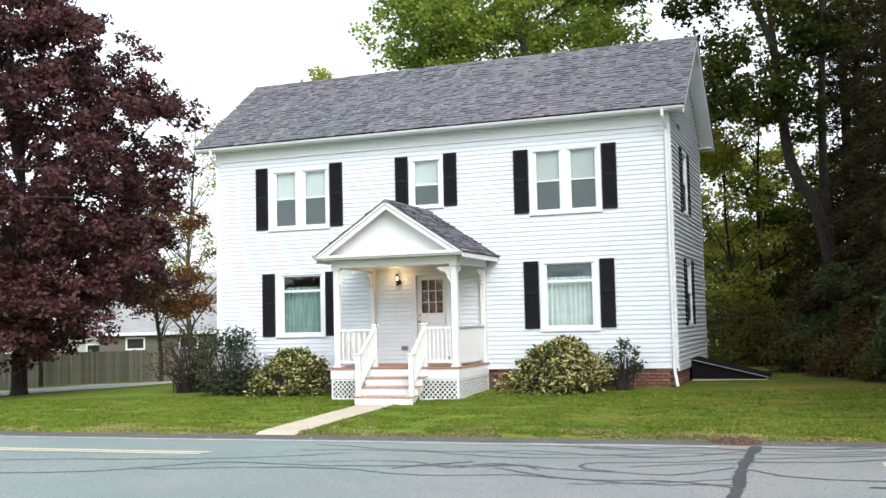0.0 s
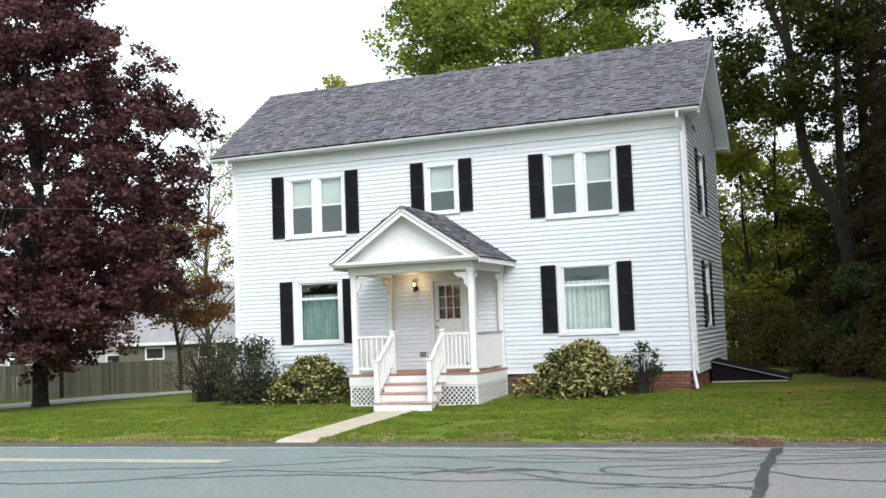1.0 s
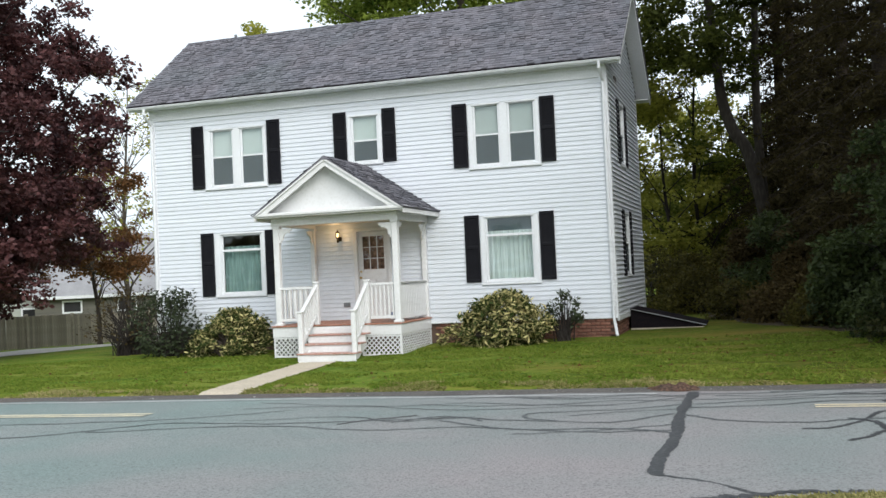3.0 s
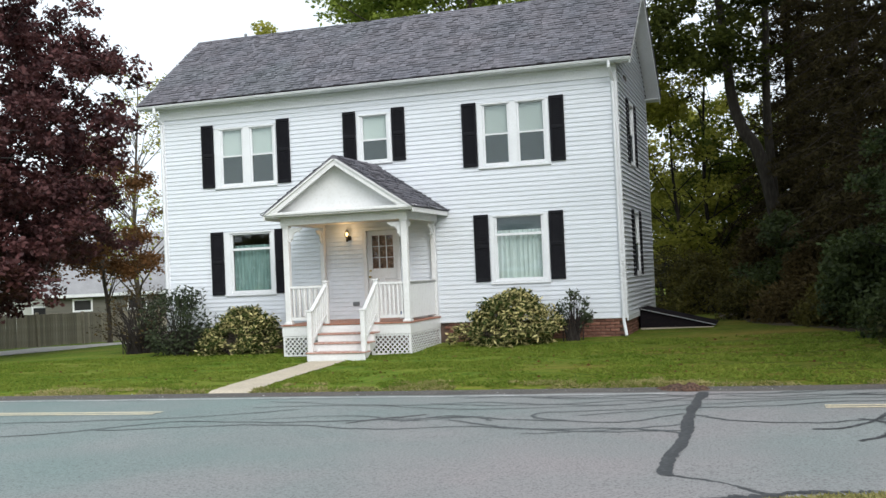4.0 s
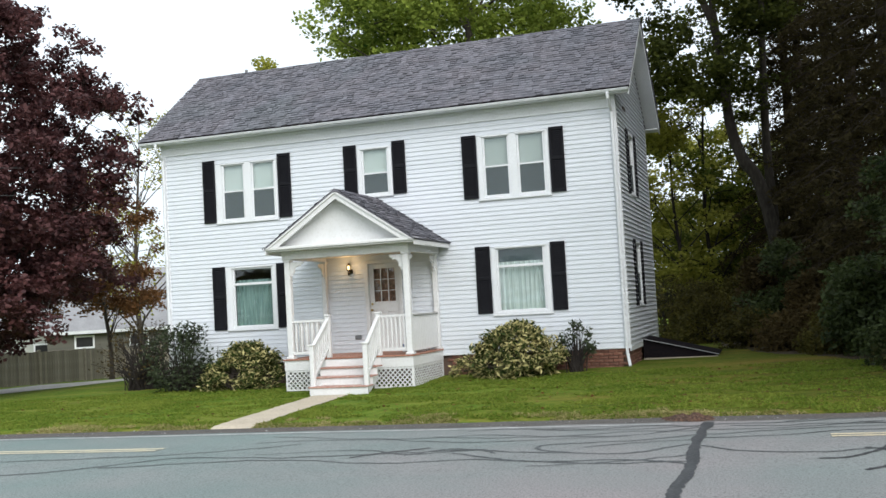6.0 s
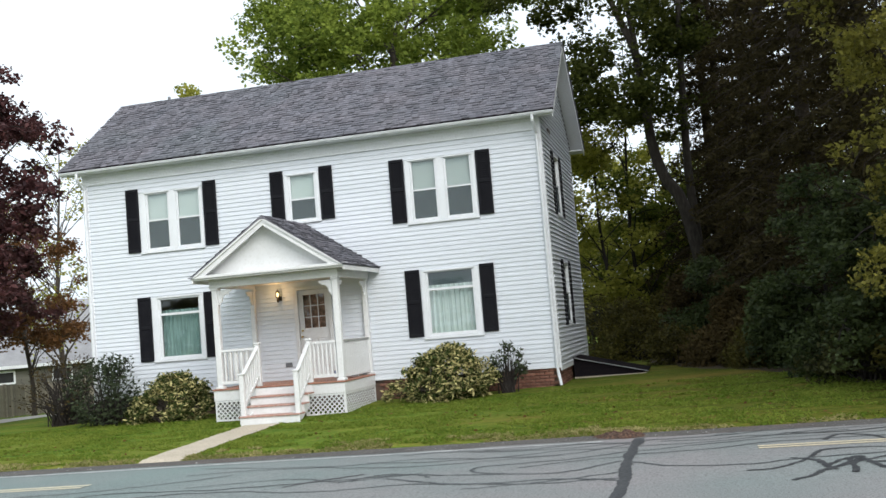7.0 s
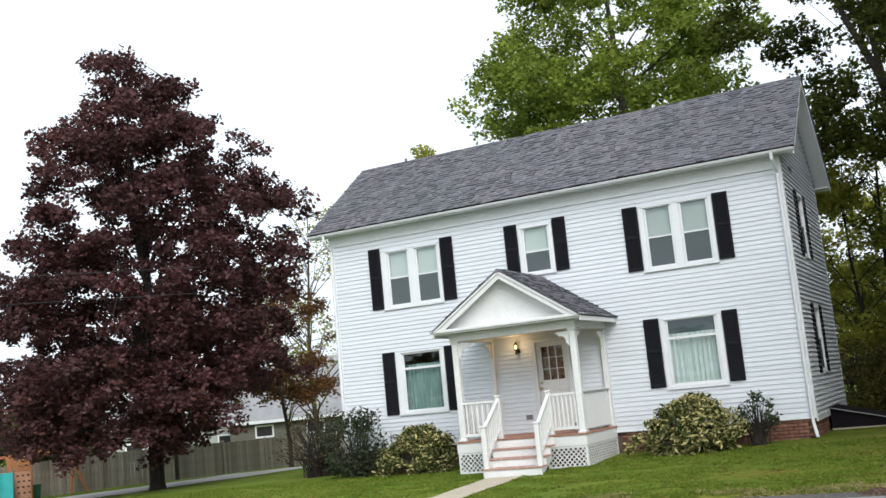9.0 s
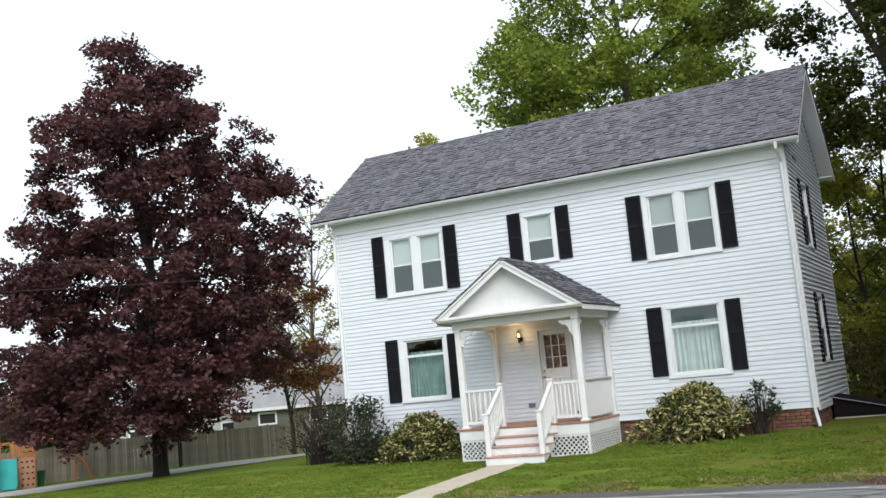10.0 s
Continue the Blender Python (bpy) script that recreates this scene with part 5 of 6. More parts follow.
def tree(name, base, top, radius_at, label, leaf, bark, n_tips, per, leaf_size, trunk_r, seed, crown_from=0.2, gaps=0.0, lobes=0.30, limb_r=0.42, gap_scale=0.5,
         lean=(0, 0), spread=0.45, limbs=26, trunk_line=None, hollow=0.35, droop=0.3, flat=0.0, group="", bough=7, pad=0.55, taper=1.0, sway=((0, 0), (1, 0))):
    """A deciduous tree: tapered trunk, limbs to the crown, and leaves in clumps at the ends of twigs.
    radius_at: pairs of relative height and crown radius."""
    rs = np.random.RandomState(seed)
    b = Vector(base)
    h = top - b.z
    hs, rr = zip(*radius_at)
    t = thing(name, label, "tree", group, at=base)

    def axis_at(s):
        if trunk_line:
            k = s * (len(trunk_line) - 1)
            i = min(int(k), len(trunk_line) - 2)
            return Vector(trunk_line[i]).lerp(Vector(trunk_line[i + 1]), k - i)
        return b + Vector((lean[0] * s, lean[1] * s, h * s)) + Vector((0.18 * math.sin(s * 5 + seed), 0.18 * math.cos(s * 4 + seed), 0)) * min(1, 3 * s)

    tips = []
    guard = 0
    lo, hi = hs[0], hs[-1]
    while len(tips) < n_tips // bough and guard < n_tips * 40:
        guard += 1
        s = rs.uniform(lo, hi)
        r = np.interp(s, hs, rr)
        if rs.uniform() > (r / max(rr)) ** 1.3:
            continue
        a = rs.uniform(0, 2 * math.pi)
        lobe = 1 + lobes * noise.noise((math.cos(a) * 1.6 + seed, math.sin(a) * 1.6, s * 5.0)) + 0.16 * noise.noise((math.cos(a) * 5, math.sin(a) * 5 + seed, s * 15))
        q = hollow + (1 - hollow) * math.sqrt(rs.uniform())
        off = np.interp(s, [k[0] for k in sway], [k[1] for k in sway])
        c = b + Vector((lean[0] * s + 0.8 * off, lean[1] * s + 0.6 * off, h * s)) + Vector((math.cos(a), math.sin(a), 0)) * r * q * lobe
        if gaps and noise.noise((c.x * gap_scale, c.y * gap_scale, c.z * gap_scale * 1.3 + seed)) < gaps - 0.5 - (0.16 if s < 0.5 else 0.0):
            continue
        tips.append(c)
    # each bough carries a flattish pad of twigs
    centres = tips
    tips = []
    for c in centres:
        k = pad * rs.uniform(0.7, 1.3)
        tilt = rs.normal(size=2) * 0.25
        for _ in range(bough):
            dx, dy, dz = np.clip(rs.normal(size=3), -1.6, 1.6)
            tips.append(c + Vector((dx * k, dy * k, dz * k * 0.38 + (dx * tilt[0] + dy * tilt[1]) * k - 0.15 * k * (dx * dx + dy * dy))))
    g = Geo()
    line = catmull([tuple(axis_at(k / 9)) for k in range(10)], 4)
    radii = [trunk_r * (1.0 - 0.93 * (k / (len(line) - 1)) ** taper) for k in range(len(line))]
    line.insert(1, line[0].lerp(line[1], 0.4))
    radii.insert(1, trunk_r * 1.1)
    radii[0] = trunk_r * 1.45
    line[0] = line[0] - Vector((0, 0, 0.15))
    g.tube(line, radii, 10)
    part("trunk", g, bark, t, smooth=True)
    # limbs reach out to every k-th clump, with twigs to its neighbours
    order = sorted(range(len(tips)), key=lambda i: noise.noise((tips[i].x * 9, tips[i].y * 9, tips[i].z * 9)))
    g = Geo()
    ends = []
    for i in order[:limbs]:
        c = tips[i]
        s = (c.z - b.z) / h
        s0 = max(crown_from * 0.7, s - 0.10 - 0.12 * rs.uniform())
        p0 = axis_at(min(s0, 0.96))
        mid = p0.lerp(c, 0.5) + Vector((rs.normal() * 0.3, rs.normal() * 0.3, (c - p0).length * (0.04 + 0.10 * rs.uniform())))
        r0 = trunk_r * (1 - 0.93 * min(s0, 0.96)) * limb_r
        g.tube([p0, mid, c], [r0, r0 * 0.6, 0.012], 6, False)
        ends += [mid, p0.lerp(c, 0.75), c]
    for i in order[limbs:limbs * 5]:
        c = tips[i]
        e = min(ends, key=lambda q: (q - c).length) if ends else axis_at(0.5)
        if (e - c).length < 1.8:
            g.tube([e, e.lerp(c, 0.5) + Vector((0, 0, 0.06)), c], [0.022, 0.015, 0.006], 4, False)
    part("branchwork", g, bark, t, smooth=True, kind="stuff")
    pts = clump_points([tuple(c) for c in tips], per, spread, rs)
    me = leaves_mesh("crown", pts, leaf_size, rs, leaf, droop=droop, flat=flat)
    o = new("crown", me)
    o.parent = t
    o.matrix_parent_inverse = Matrix.Translation(-b)
    return t


def conifer(name, base, top, radius, label, leaf, bark, seed, per=46, trunk_r=0.25, bare=0.04, tiers=44, leaf_size=0.13, twigs=3):
    """A conifer: whorls of drooping boughs, each set with sprays of needles."""
    rs = np.random.RandomState(seed)
    b = Vector(base)
    h = top - b.z
    t = thing(name, label, "tree", at=base)
    part("trunk", Geo().tube([b - Vector((0, 0, 0.2)), b + Vector((0, 0, h * 0.5)), b + Vector((0, 0, h))], [trunk_r, trunk_r * 0.55, 0.02], 9), bark, t, smooth=True)
    g = Geo()
    pts = []
    for k in range(tiers):
        s = bare + (1 - bare) * (k + rs.uniform(0, 0.7)) / tiers
        r = radius * (1 - s) ** 0.75 * rs.uniform(0.75, 1.15)
        for j in range(6):
            a = rs.uniform(0, 2 * math.pi)
            d = Vector((math.cos(a), math.sin(a), 0))
            L = r * rs.uniform(0.6, 1.1) + 0.15
            p0 = b + Vector((0, 0, h * s))
            p1 = p0 + d * L * 0.55 + Vector((0, 0, -0.05 * L))
            p2 = p0 + d * L + Vector((0, 0, -0.30 * L))
            g.tube([p0, p1, p2], [0.03, 0.018, 0.006], 4, False)
            m = int(per * L / 2) + 3
            tt = rs.uniform(0.15, 1.0, m)
            side = Vector((-d.y, d.x, 0))
            for q in tt:
                c = p0.lerp(p1, q / 0.55) if q < 0.55 else p1.lerp(p2, (q - 0.55) / 0.45)
                w = rs.normal() * 0.22 * L * (1.1 - q * 0.6)
                pts.append(c + side * w + Vector((0, 0, -abs(w) * 0.3 + rs.normal() * 0.06 - 0.05)))
            for q in rs.uniform(0.2, 0.95, twigs):
                c = p0.lerp(p1, q / 0.55) if q < 0.55 else p1.lerp(p2, (q - 0.55) / 0.45)
                e = c + side * rs.normal() * 0.4 + d * rs.uniform(0.0, 0.4) + Vector((0, 0, -rs.uniform(0.1, 0.5)))
                g.tube([c, c.lerp(e, 0.5) + Vector((0, 0, 0.05)), e], [0.010, 0.007, 0.003], 3, False)
    part("branchwork", g, bark, t, kind="stuff")
    me = leaves_mesh("crown", [tuple(p) for p in pts], leaf_size, rs, leaf, droop=0.5, elong=3.6, flat=0.4)
    o = new("crown", me)
    o.parent = t
    o.matrix_parent_inverse = Matrix.Translation(-b)
    return t


def shrub(name, base, rx, ry, h, label, leaf, bark, seed, n=260, per=16, leaf_size=0.07, spread=0.10, lo=0.02, twiggy=0, droop=0.1, lean=(0, 0), peak=0.0, elong=1.6):
    """A shrub: stems fanning from the base and leaf clumps over an uneven dome."""
    rs = np.random.RandomState(seed)
    b = Vector(base)
    t = thing(name, label, "shrub", at=base)
    tips = []
    while len(tips) < n:
        a = rs.uniform(0, 2 * math.pi)
        u = rs.uniform(lo, 1.0)
        prof = math.sqrt(max(0.0, 1 - max(0, (u - 0.25) / 0.75) ** (2 - peak))) if u > 0.25 else 0.78 + 0.22 * u / 0.25
        lob = 1 + 0.45 * noise.noise((math.cos(a) * 2 + seed, math.sin(a) * 2, u * 3)) + 0.30 * noise.noise((math.cos(a) * 6, math.sin(a) * 6 + seed, u * 8))
        q = (0.55 + 0.45 * math.sqrt(rs.uniform())) * prof * lob
        tips.append(b + Vector((rx * q * math.cos(a) + lean[0] * u, ry * q * math.sin(a) + lean[1] * u, h * u * (1 + 0.10 * noise.noise((a * 2, seed, 0))))))
    g = Geo()
    for c in tips[:: max(1, n // (40 + twiggy))]:
        foot = b + Vector((rs.normal() * rx * 0.15, rs.normal() * ry * 0.15, -0.08))
        mid = foot.lerp(c, 0.5) + Vector((0, 0, 0.12 * h))
        g.tube([foot, mid, c, c + (c - mid) * 0.15], [0.016, 0.011, 0.005, 0.003], 5, False)
    part("stemwork", g, bark, t, kind="stuff")
    pts = clump_points([tuple(c) for c in tips], per, spread, rs, 0.9)
    gz = np.array([ground_height(p[0], p[1]) for p in pts]) + 0.02
    pts[:, 2] = np.maximum(pts[:, 2], gz)
    o = new("foliage", leaves_mesh("foliage", pts, leaf_size, rs, leaf, droop=droop, elong=elong))
    o.parent = t
    o.matrix_parent_inverse = Matrix.Translation(-b)
    return t


def gz(x, y):
    return ground_height(x, y)


# the crimson maple on the lawn
tree("crimson_maple", (-14.5, 2.72, gz(-14.5, 2.72)), 14.3,
     [(0.09, 3.0), (0.15, 4.4), (0.26, 4.7), (0.38, 4.6), (0.50, 4.5), (0.60, 4.1), (0.70, 3.7), (0.78, 3.1), (0.86, 2.0), (0.93, 1.1), (1.0, 0.35)],
     "large crimson-leaved maple on the lawn", LEAF_RED, BARK_DARK, 2500, 52, 0.105, 0.25, 3,
     sway=((0.08, -1.5), (0.16, -0.8), (0.26, -0.2), (0.37, 0.2), (0.5, 0.5), (0.6, 0.6), (0.75, 0.65), (0.86, 0.5), (0.92, -0.5), (1.0, -1.1)), lean=(-0.1, -0.1), lobes=0.10, gaps=0.49, gap_scale=1.5, spread=0.18, limbs=60, hollow=0.12, crown_from=0.27, pad=0.42, flat=0.2,
     trunk_line=[(-14.5, 2.72, -0.5), (-14.5, 2.72, 1.2), (-14.47, 2.74, 3.0), (-14.45, 2.76, 6.0), (-14.55, 2.7, 9.0), (-15.4, 2.05, 13.9)])

# foundation shrubs
shrub("variegated_shrub", (3.15, -0.95, gz(3.15, -0.95)), 1.02, 0.62, 1.08, "cream and green variegated shrub below the window", LEAF_VARIEG, BARK, 11, 210, 40, 0.042, 0.080, twiggy=60, peak=0.8, lean=(0.35, 0), elong=3.0, droop=-0.2)
shrub("variegated_shrub", (-3.1, -0.95, gz(-3.1, -0.95)), 1.0, 0.58, 1.0, "cream and green variegated shrub beside the porch", LEAF_VARIEG, BARK, 12, 175, 40, 0.042, 0.080, twiggy=60, peak=0.6, lean=(0.1, 0), elong=3.0, droop=-0.2)
shrub("dark_shrub", (-4.9, -0.75, gz(-4.9, -0.75)), 0.95, 0.6, 1.5, "dark green leggy shrub at the house corner", LEAF_SHRUB, BARK_DARK, 13, 100, 30, 0.045, 0.12, lo=0.1, twiggy=80, elong=2.4)
shrub("small_dark_shrub", (4.6, -0.55, gz(4.6, -0.55)), 0.46, 0.3, 1.0, "small dark green shrub against the brick foundation", LEAF_SHRUB, BARK_DARK, 14, 44, 12, 0.045, 0.06, lo=0.3, twiggy=40, peak=0.3, elong=2.2)
shrub("twiggy_shrub", (-6.9, 0.7, gz(-6.9, 0.7)), 1.45, 0.9, 1.65, "dark twiggy shrub with reddish brown stems", LEAF_BROWN, BARK_DARK, 15, 170, 6, 0.05, 0.12, lo=0.2, twiggy=150)

# big green maple behind the house
tree("green_maple", (-2.4, 16.7, gz(-2.4, 16.7)), 20.5,
     [(0.34, 3.6), (0.42, 4.5), (0.55, 4.8), (0.68, 4.8), (0.80, 4.3), (0.90, 3.3), (1.0, 1.3)],
     "tall green maple behind the house", LEAF_GREEN, BARK, 1850, 56, 0.125, 0.35, 5, lobes=0.2, gaps=0.28, gap_scale=0.5, spread=0.26, pad=0.62, limbs=40, hollow=0.3, flat=0.3)

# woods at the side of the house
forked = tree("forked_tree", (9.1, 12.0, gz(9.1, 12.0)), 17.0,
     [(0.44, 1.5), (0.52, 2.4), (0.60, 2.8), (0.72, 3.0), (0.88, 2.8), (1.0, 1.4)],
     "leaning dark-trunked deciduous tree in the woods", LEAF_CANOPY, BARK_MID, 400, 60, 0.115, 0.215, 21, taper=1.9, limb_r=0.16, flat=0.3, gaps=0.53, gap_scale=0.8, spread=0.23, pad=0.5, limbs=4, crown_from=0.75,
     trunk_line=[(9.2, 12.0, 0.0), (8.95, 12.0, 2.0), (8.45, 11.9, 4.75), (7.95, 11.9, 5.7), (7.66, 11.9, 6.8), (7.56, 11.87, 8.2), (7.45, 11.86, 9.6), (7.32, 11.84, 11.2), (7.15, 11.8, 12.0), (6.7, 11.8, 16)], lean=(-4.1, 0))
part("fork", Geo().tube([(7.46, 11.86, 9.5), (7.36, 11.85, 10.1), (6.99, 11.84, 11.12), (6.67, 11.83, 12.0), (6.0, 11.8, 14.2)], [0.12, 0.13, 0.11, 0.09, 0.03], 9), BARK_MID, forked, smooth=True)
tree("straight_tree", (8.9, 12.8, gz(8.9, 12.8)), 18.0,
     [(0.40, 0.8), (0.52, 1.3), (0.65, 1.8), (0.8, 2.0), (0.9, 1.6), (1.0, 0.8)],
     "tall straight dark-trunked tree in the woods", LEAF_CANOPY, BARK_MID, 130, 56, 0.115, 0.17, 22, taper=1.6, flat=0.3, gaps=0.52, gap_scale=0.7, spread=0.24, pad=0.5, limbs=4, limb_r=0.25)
for _i, (_x, _y, _t, _r) in enumerate(((11.0, 7.6, 17, 2.2), (10.6, 10.5, 18, 2.4), (11.6, 4.6, 18, 2.6), (12.6, 1.4, 17, 2.8), (13.4, 8.5, 19, 3.0), (13.3, -2.0, 16, 2.6), (9.9, 14.0, 17.5, 2.3), (9.5, 15.0, 19.5, 2.9))):
    conifer("hemlock", (_x, _y, gz(_x, _y)), _t, _r, "tall dark brown-green conifer at the edge of the woods", NEEDLE, TWIG, 30 + _i, per=135, leaf_size=0.055)
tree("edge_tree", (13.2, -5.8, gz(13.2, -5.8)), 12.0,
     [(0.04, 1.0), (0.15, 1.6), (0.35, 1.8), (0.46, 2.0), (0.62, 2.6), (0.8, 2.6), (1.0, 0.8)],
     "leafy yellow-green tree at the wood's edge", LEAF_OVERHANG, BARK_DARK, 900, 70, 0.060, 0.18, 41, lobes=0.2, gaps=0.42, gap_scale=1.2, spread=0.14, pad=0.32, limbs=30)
# The last three LEAF_DARK trees are added as dark backing behind the gaps.
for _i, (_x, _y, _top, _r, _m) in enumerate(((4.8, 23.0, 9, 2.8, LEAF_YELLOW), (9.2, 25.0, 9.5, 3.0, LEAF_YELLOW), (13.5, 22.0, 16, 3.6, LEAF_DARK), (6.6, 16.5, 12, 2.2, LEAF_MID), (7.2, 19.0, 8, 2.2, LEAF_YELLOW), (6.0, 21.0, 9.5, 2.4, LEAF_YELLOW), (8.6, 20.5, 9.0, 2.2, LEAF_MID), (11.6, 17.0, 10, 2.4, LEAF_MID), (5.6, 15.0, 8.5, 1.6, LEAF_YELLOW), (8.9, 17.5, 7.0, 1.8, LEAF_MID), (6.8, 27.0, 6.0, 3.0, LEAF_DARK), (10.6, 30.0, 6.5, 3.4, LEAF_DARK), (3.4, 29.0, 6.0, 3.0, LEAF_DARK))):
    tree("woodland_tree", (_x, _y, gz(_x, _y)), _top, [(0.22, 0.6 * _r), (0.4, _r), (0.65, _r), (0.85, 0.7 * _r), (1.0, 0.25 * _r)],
         "woodland tree behind the house, yellow-green to shade-dark leaves", _m, BARK_DARK, 140, 40, 0.115, 0.10, 50 + _i, flat=0.3, gaps=0.53, gap_scale=0.9, spread=0.22, pad=0.5, limbs=18)
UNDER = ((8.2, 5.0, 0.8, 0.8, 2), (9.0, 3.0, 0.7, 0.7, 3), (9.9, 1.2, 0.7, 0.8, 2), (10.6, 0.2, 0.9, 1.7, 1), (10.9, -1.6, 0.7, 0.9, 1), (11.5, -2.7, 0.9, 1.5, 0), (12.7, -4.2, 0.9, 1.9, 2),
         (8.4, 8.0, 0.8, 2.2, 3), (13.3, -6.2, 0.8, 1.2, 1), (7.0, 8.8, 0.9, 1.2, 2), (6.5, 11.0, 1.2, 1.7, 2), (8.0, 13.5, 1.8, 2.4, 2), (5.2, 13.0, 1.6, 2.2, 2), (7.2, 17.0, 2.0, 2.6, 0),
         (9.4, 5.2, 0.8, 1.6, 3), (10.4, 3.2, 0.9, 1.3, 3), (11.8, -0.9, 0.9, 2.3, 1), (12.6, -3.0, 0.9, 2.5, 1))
KINDS = ((LEAF_DARK, "undergrowth along the edge of the woods, dark green with shade in it"), (LEAF_SAPLING, "blue-green leafy undergrowth at the wood's edge"),
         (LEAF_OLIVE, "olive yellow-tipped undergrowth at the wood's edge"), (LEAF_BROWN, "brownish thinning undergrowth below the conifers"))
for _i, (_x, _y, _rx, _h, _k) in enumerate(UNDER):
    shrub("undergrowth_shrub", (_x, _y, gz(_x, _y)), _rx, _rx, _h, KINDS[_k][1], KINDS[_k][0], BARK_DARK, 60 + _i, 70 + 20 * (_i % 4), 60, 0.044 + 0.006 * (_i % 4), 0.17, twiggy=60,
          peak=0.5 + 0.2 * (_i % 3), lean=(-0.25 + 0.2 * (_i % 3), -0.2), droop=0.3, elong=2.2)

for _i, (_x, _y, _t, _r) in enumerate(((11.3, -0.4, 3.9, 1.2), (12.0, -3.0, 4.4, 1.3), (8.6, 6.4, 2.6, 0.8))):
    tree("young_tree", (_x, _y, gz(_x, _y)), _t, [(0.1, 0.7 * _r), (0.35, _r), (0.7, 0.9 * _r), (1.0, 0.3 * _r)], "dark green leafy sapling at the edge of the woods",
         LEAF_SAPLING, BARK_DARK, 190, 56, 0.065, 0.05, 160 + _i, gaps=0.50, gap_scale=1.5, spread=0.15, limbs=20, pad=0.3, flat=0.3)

# Crowns added mostly above the view to shade the undergrowth; one overhangs its top.
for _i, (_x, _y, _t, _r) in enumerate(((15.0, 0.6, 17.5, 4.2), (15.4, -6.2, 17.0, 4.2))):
    tree("canopy_tree", (_x, _y, gz(_x, _y)), _t, [(0.50, 0.7 * _r), (0.62, _r), (0.8, 0.9 * _r), (1.0, 0.35 * _r)], "tall tree with a high crown added to shade the wood's edge",
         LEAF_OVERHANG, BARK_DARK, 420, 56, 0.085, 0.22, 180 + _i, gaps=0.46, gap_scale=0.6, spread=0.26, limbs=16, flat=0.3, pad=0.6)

# behind the maple and the fence
tree("rusty_tree", (-16.1, 12.0, gz(-16.1, 12.0)), 7.0, [(0.36, 1.6), (0.52, 2.6), (0.78, 2.4), (1.0, 0.8)], "small rusty-leaved tree beside the driveway", LEAF_RUST, BARK, 340, 44, 0.085, 0.10, 71, gaps=0.42, gap_scale=0.9, spread=0.18, pad=0.35, limbs=16)
tree("sparse_tree", (-19.6, 19.2, gz(-19.6, 19.2)), 12.3, [(0.25, 1.8), (0.45, 2.7), (0.65, 2.7), (0.85, 2.0), (1.0, 0.8)], "thin sparse tree with half-bare branches", LEAF_YELLOW, BARK, 300, 10, 0.11, 0.14, 72, gaps=0.3, gap_scale=0.9, spread=0.28, limbs=50)
tree("yellow_treetop", (-12.2, 17.9, gz(-12.2, 17.9)), 12.7, [(0.4, 0.8), (0.7, 0.8), (0.9, 0.5), (1.0, 0.25)], "slender yellow-leaved tree behind the house", LEAF_YELLOW, BARK, 80, 40, 0.15, 0.10, 73, spread=0.25, limbs=12)


# ---------------------------------------------------------------- fence, play set, neighbours, wires
def fence():
    t = thing("board_fence", "weathered grey board fence along the driveway", "fence", at=(-22, 12, -0.9))
    a, b, c = Vector((-24.8, 2.8, 0)), Vector((-19.8, 9.5, 0)), Vector((-19.3, 26.0, 0))
    rr = random.Random(6)
    base = Geo().box(-0.070, 0.070, -0.010, 0.010, 0, 1.30, 0.004).mesh("board", FENCE)
    for p, q in ((a, b), (b, c)):
        d = q - p
        L = d.length
        ang = math.degrees(math.atan2(d.y, d.x))
        n = int(L / 0.146)
        for i in range(n):
            s = p + d * ((i + 0.5) / n)
            o = new("board", base)
            o.parent = t
            o.matrix_parent_inverse = Matrix.Translation(-t.location)
            o.matrix_basis = pose(s.x, s.y, gz(s.x, s.y) + 0.02 + rr.uniform(-0.015, 0.015), 0, rr.uniform(-0.6, 0.6), ang)
        k = int(L / 2.4)
        for i in range(k + 1):
            s = p + d * (i / k)
            z = gz(s.x, s.y)
            part("post", Geo().box(s.x - 0.06, s.x + 0.06, s.y - 0.06, s.y + 0.06, z - 0.2, z + 1.40, 0.02), FENCE, t)


fence()


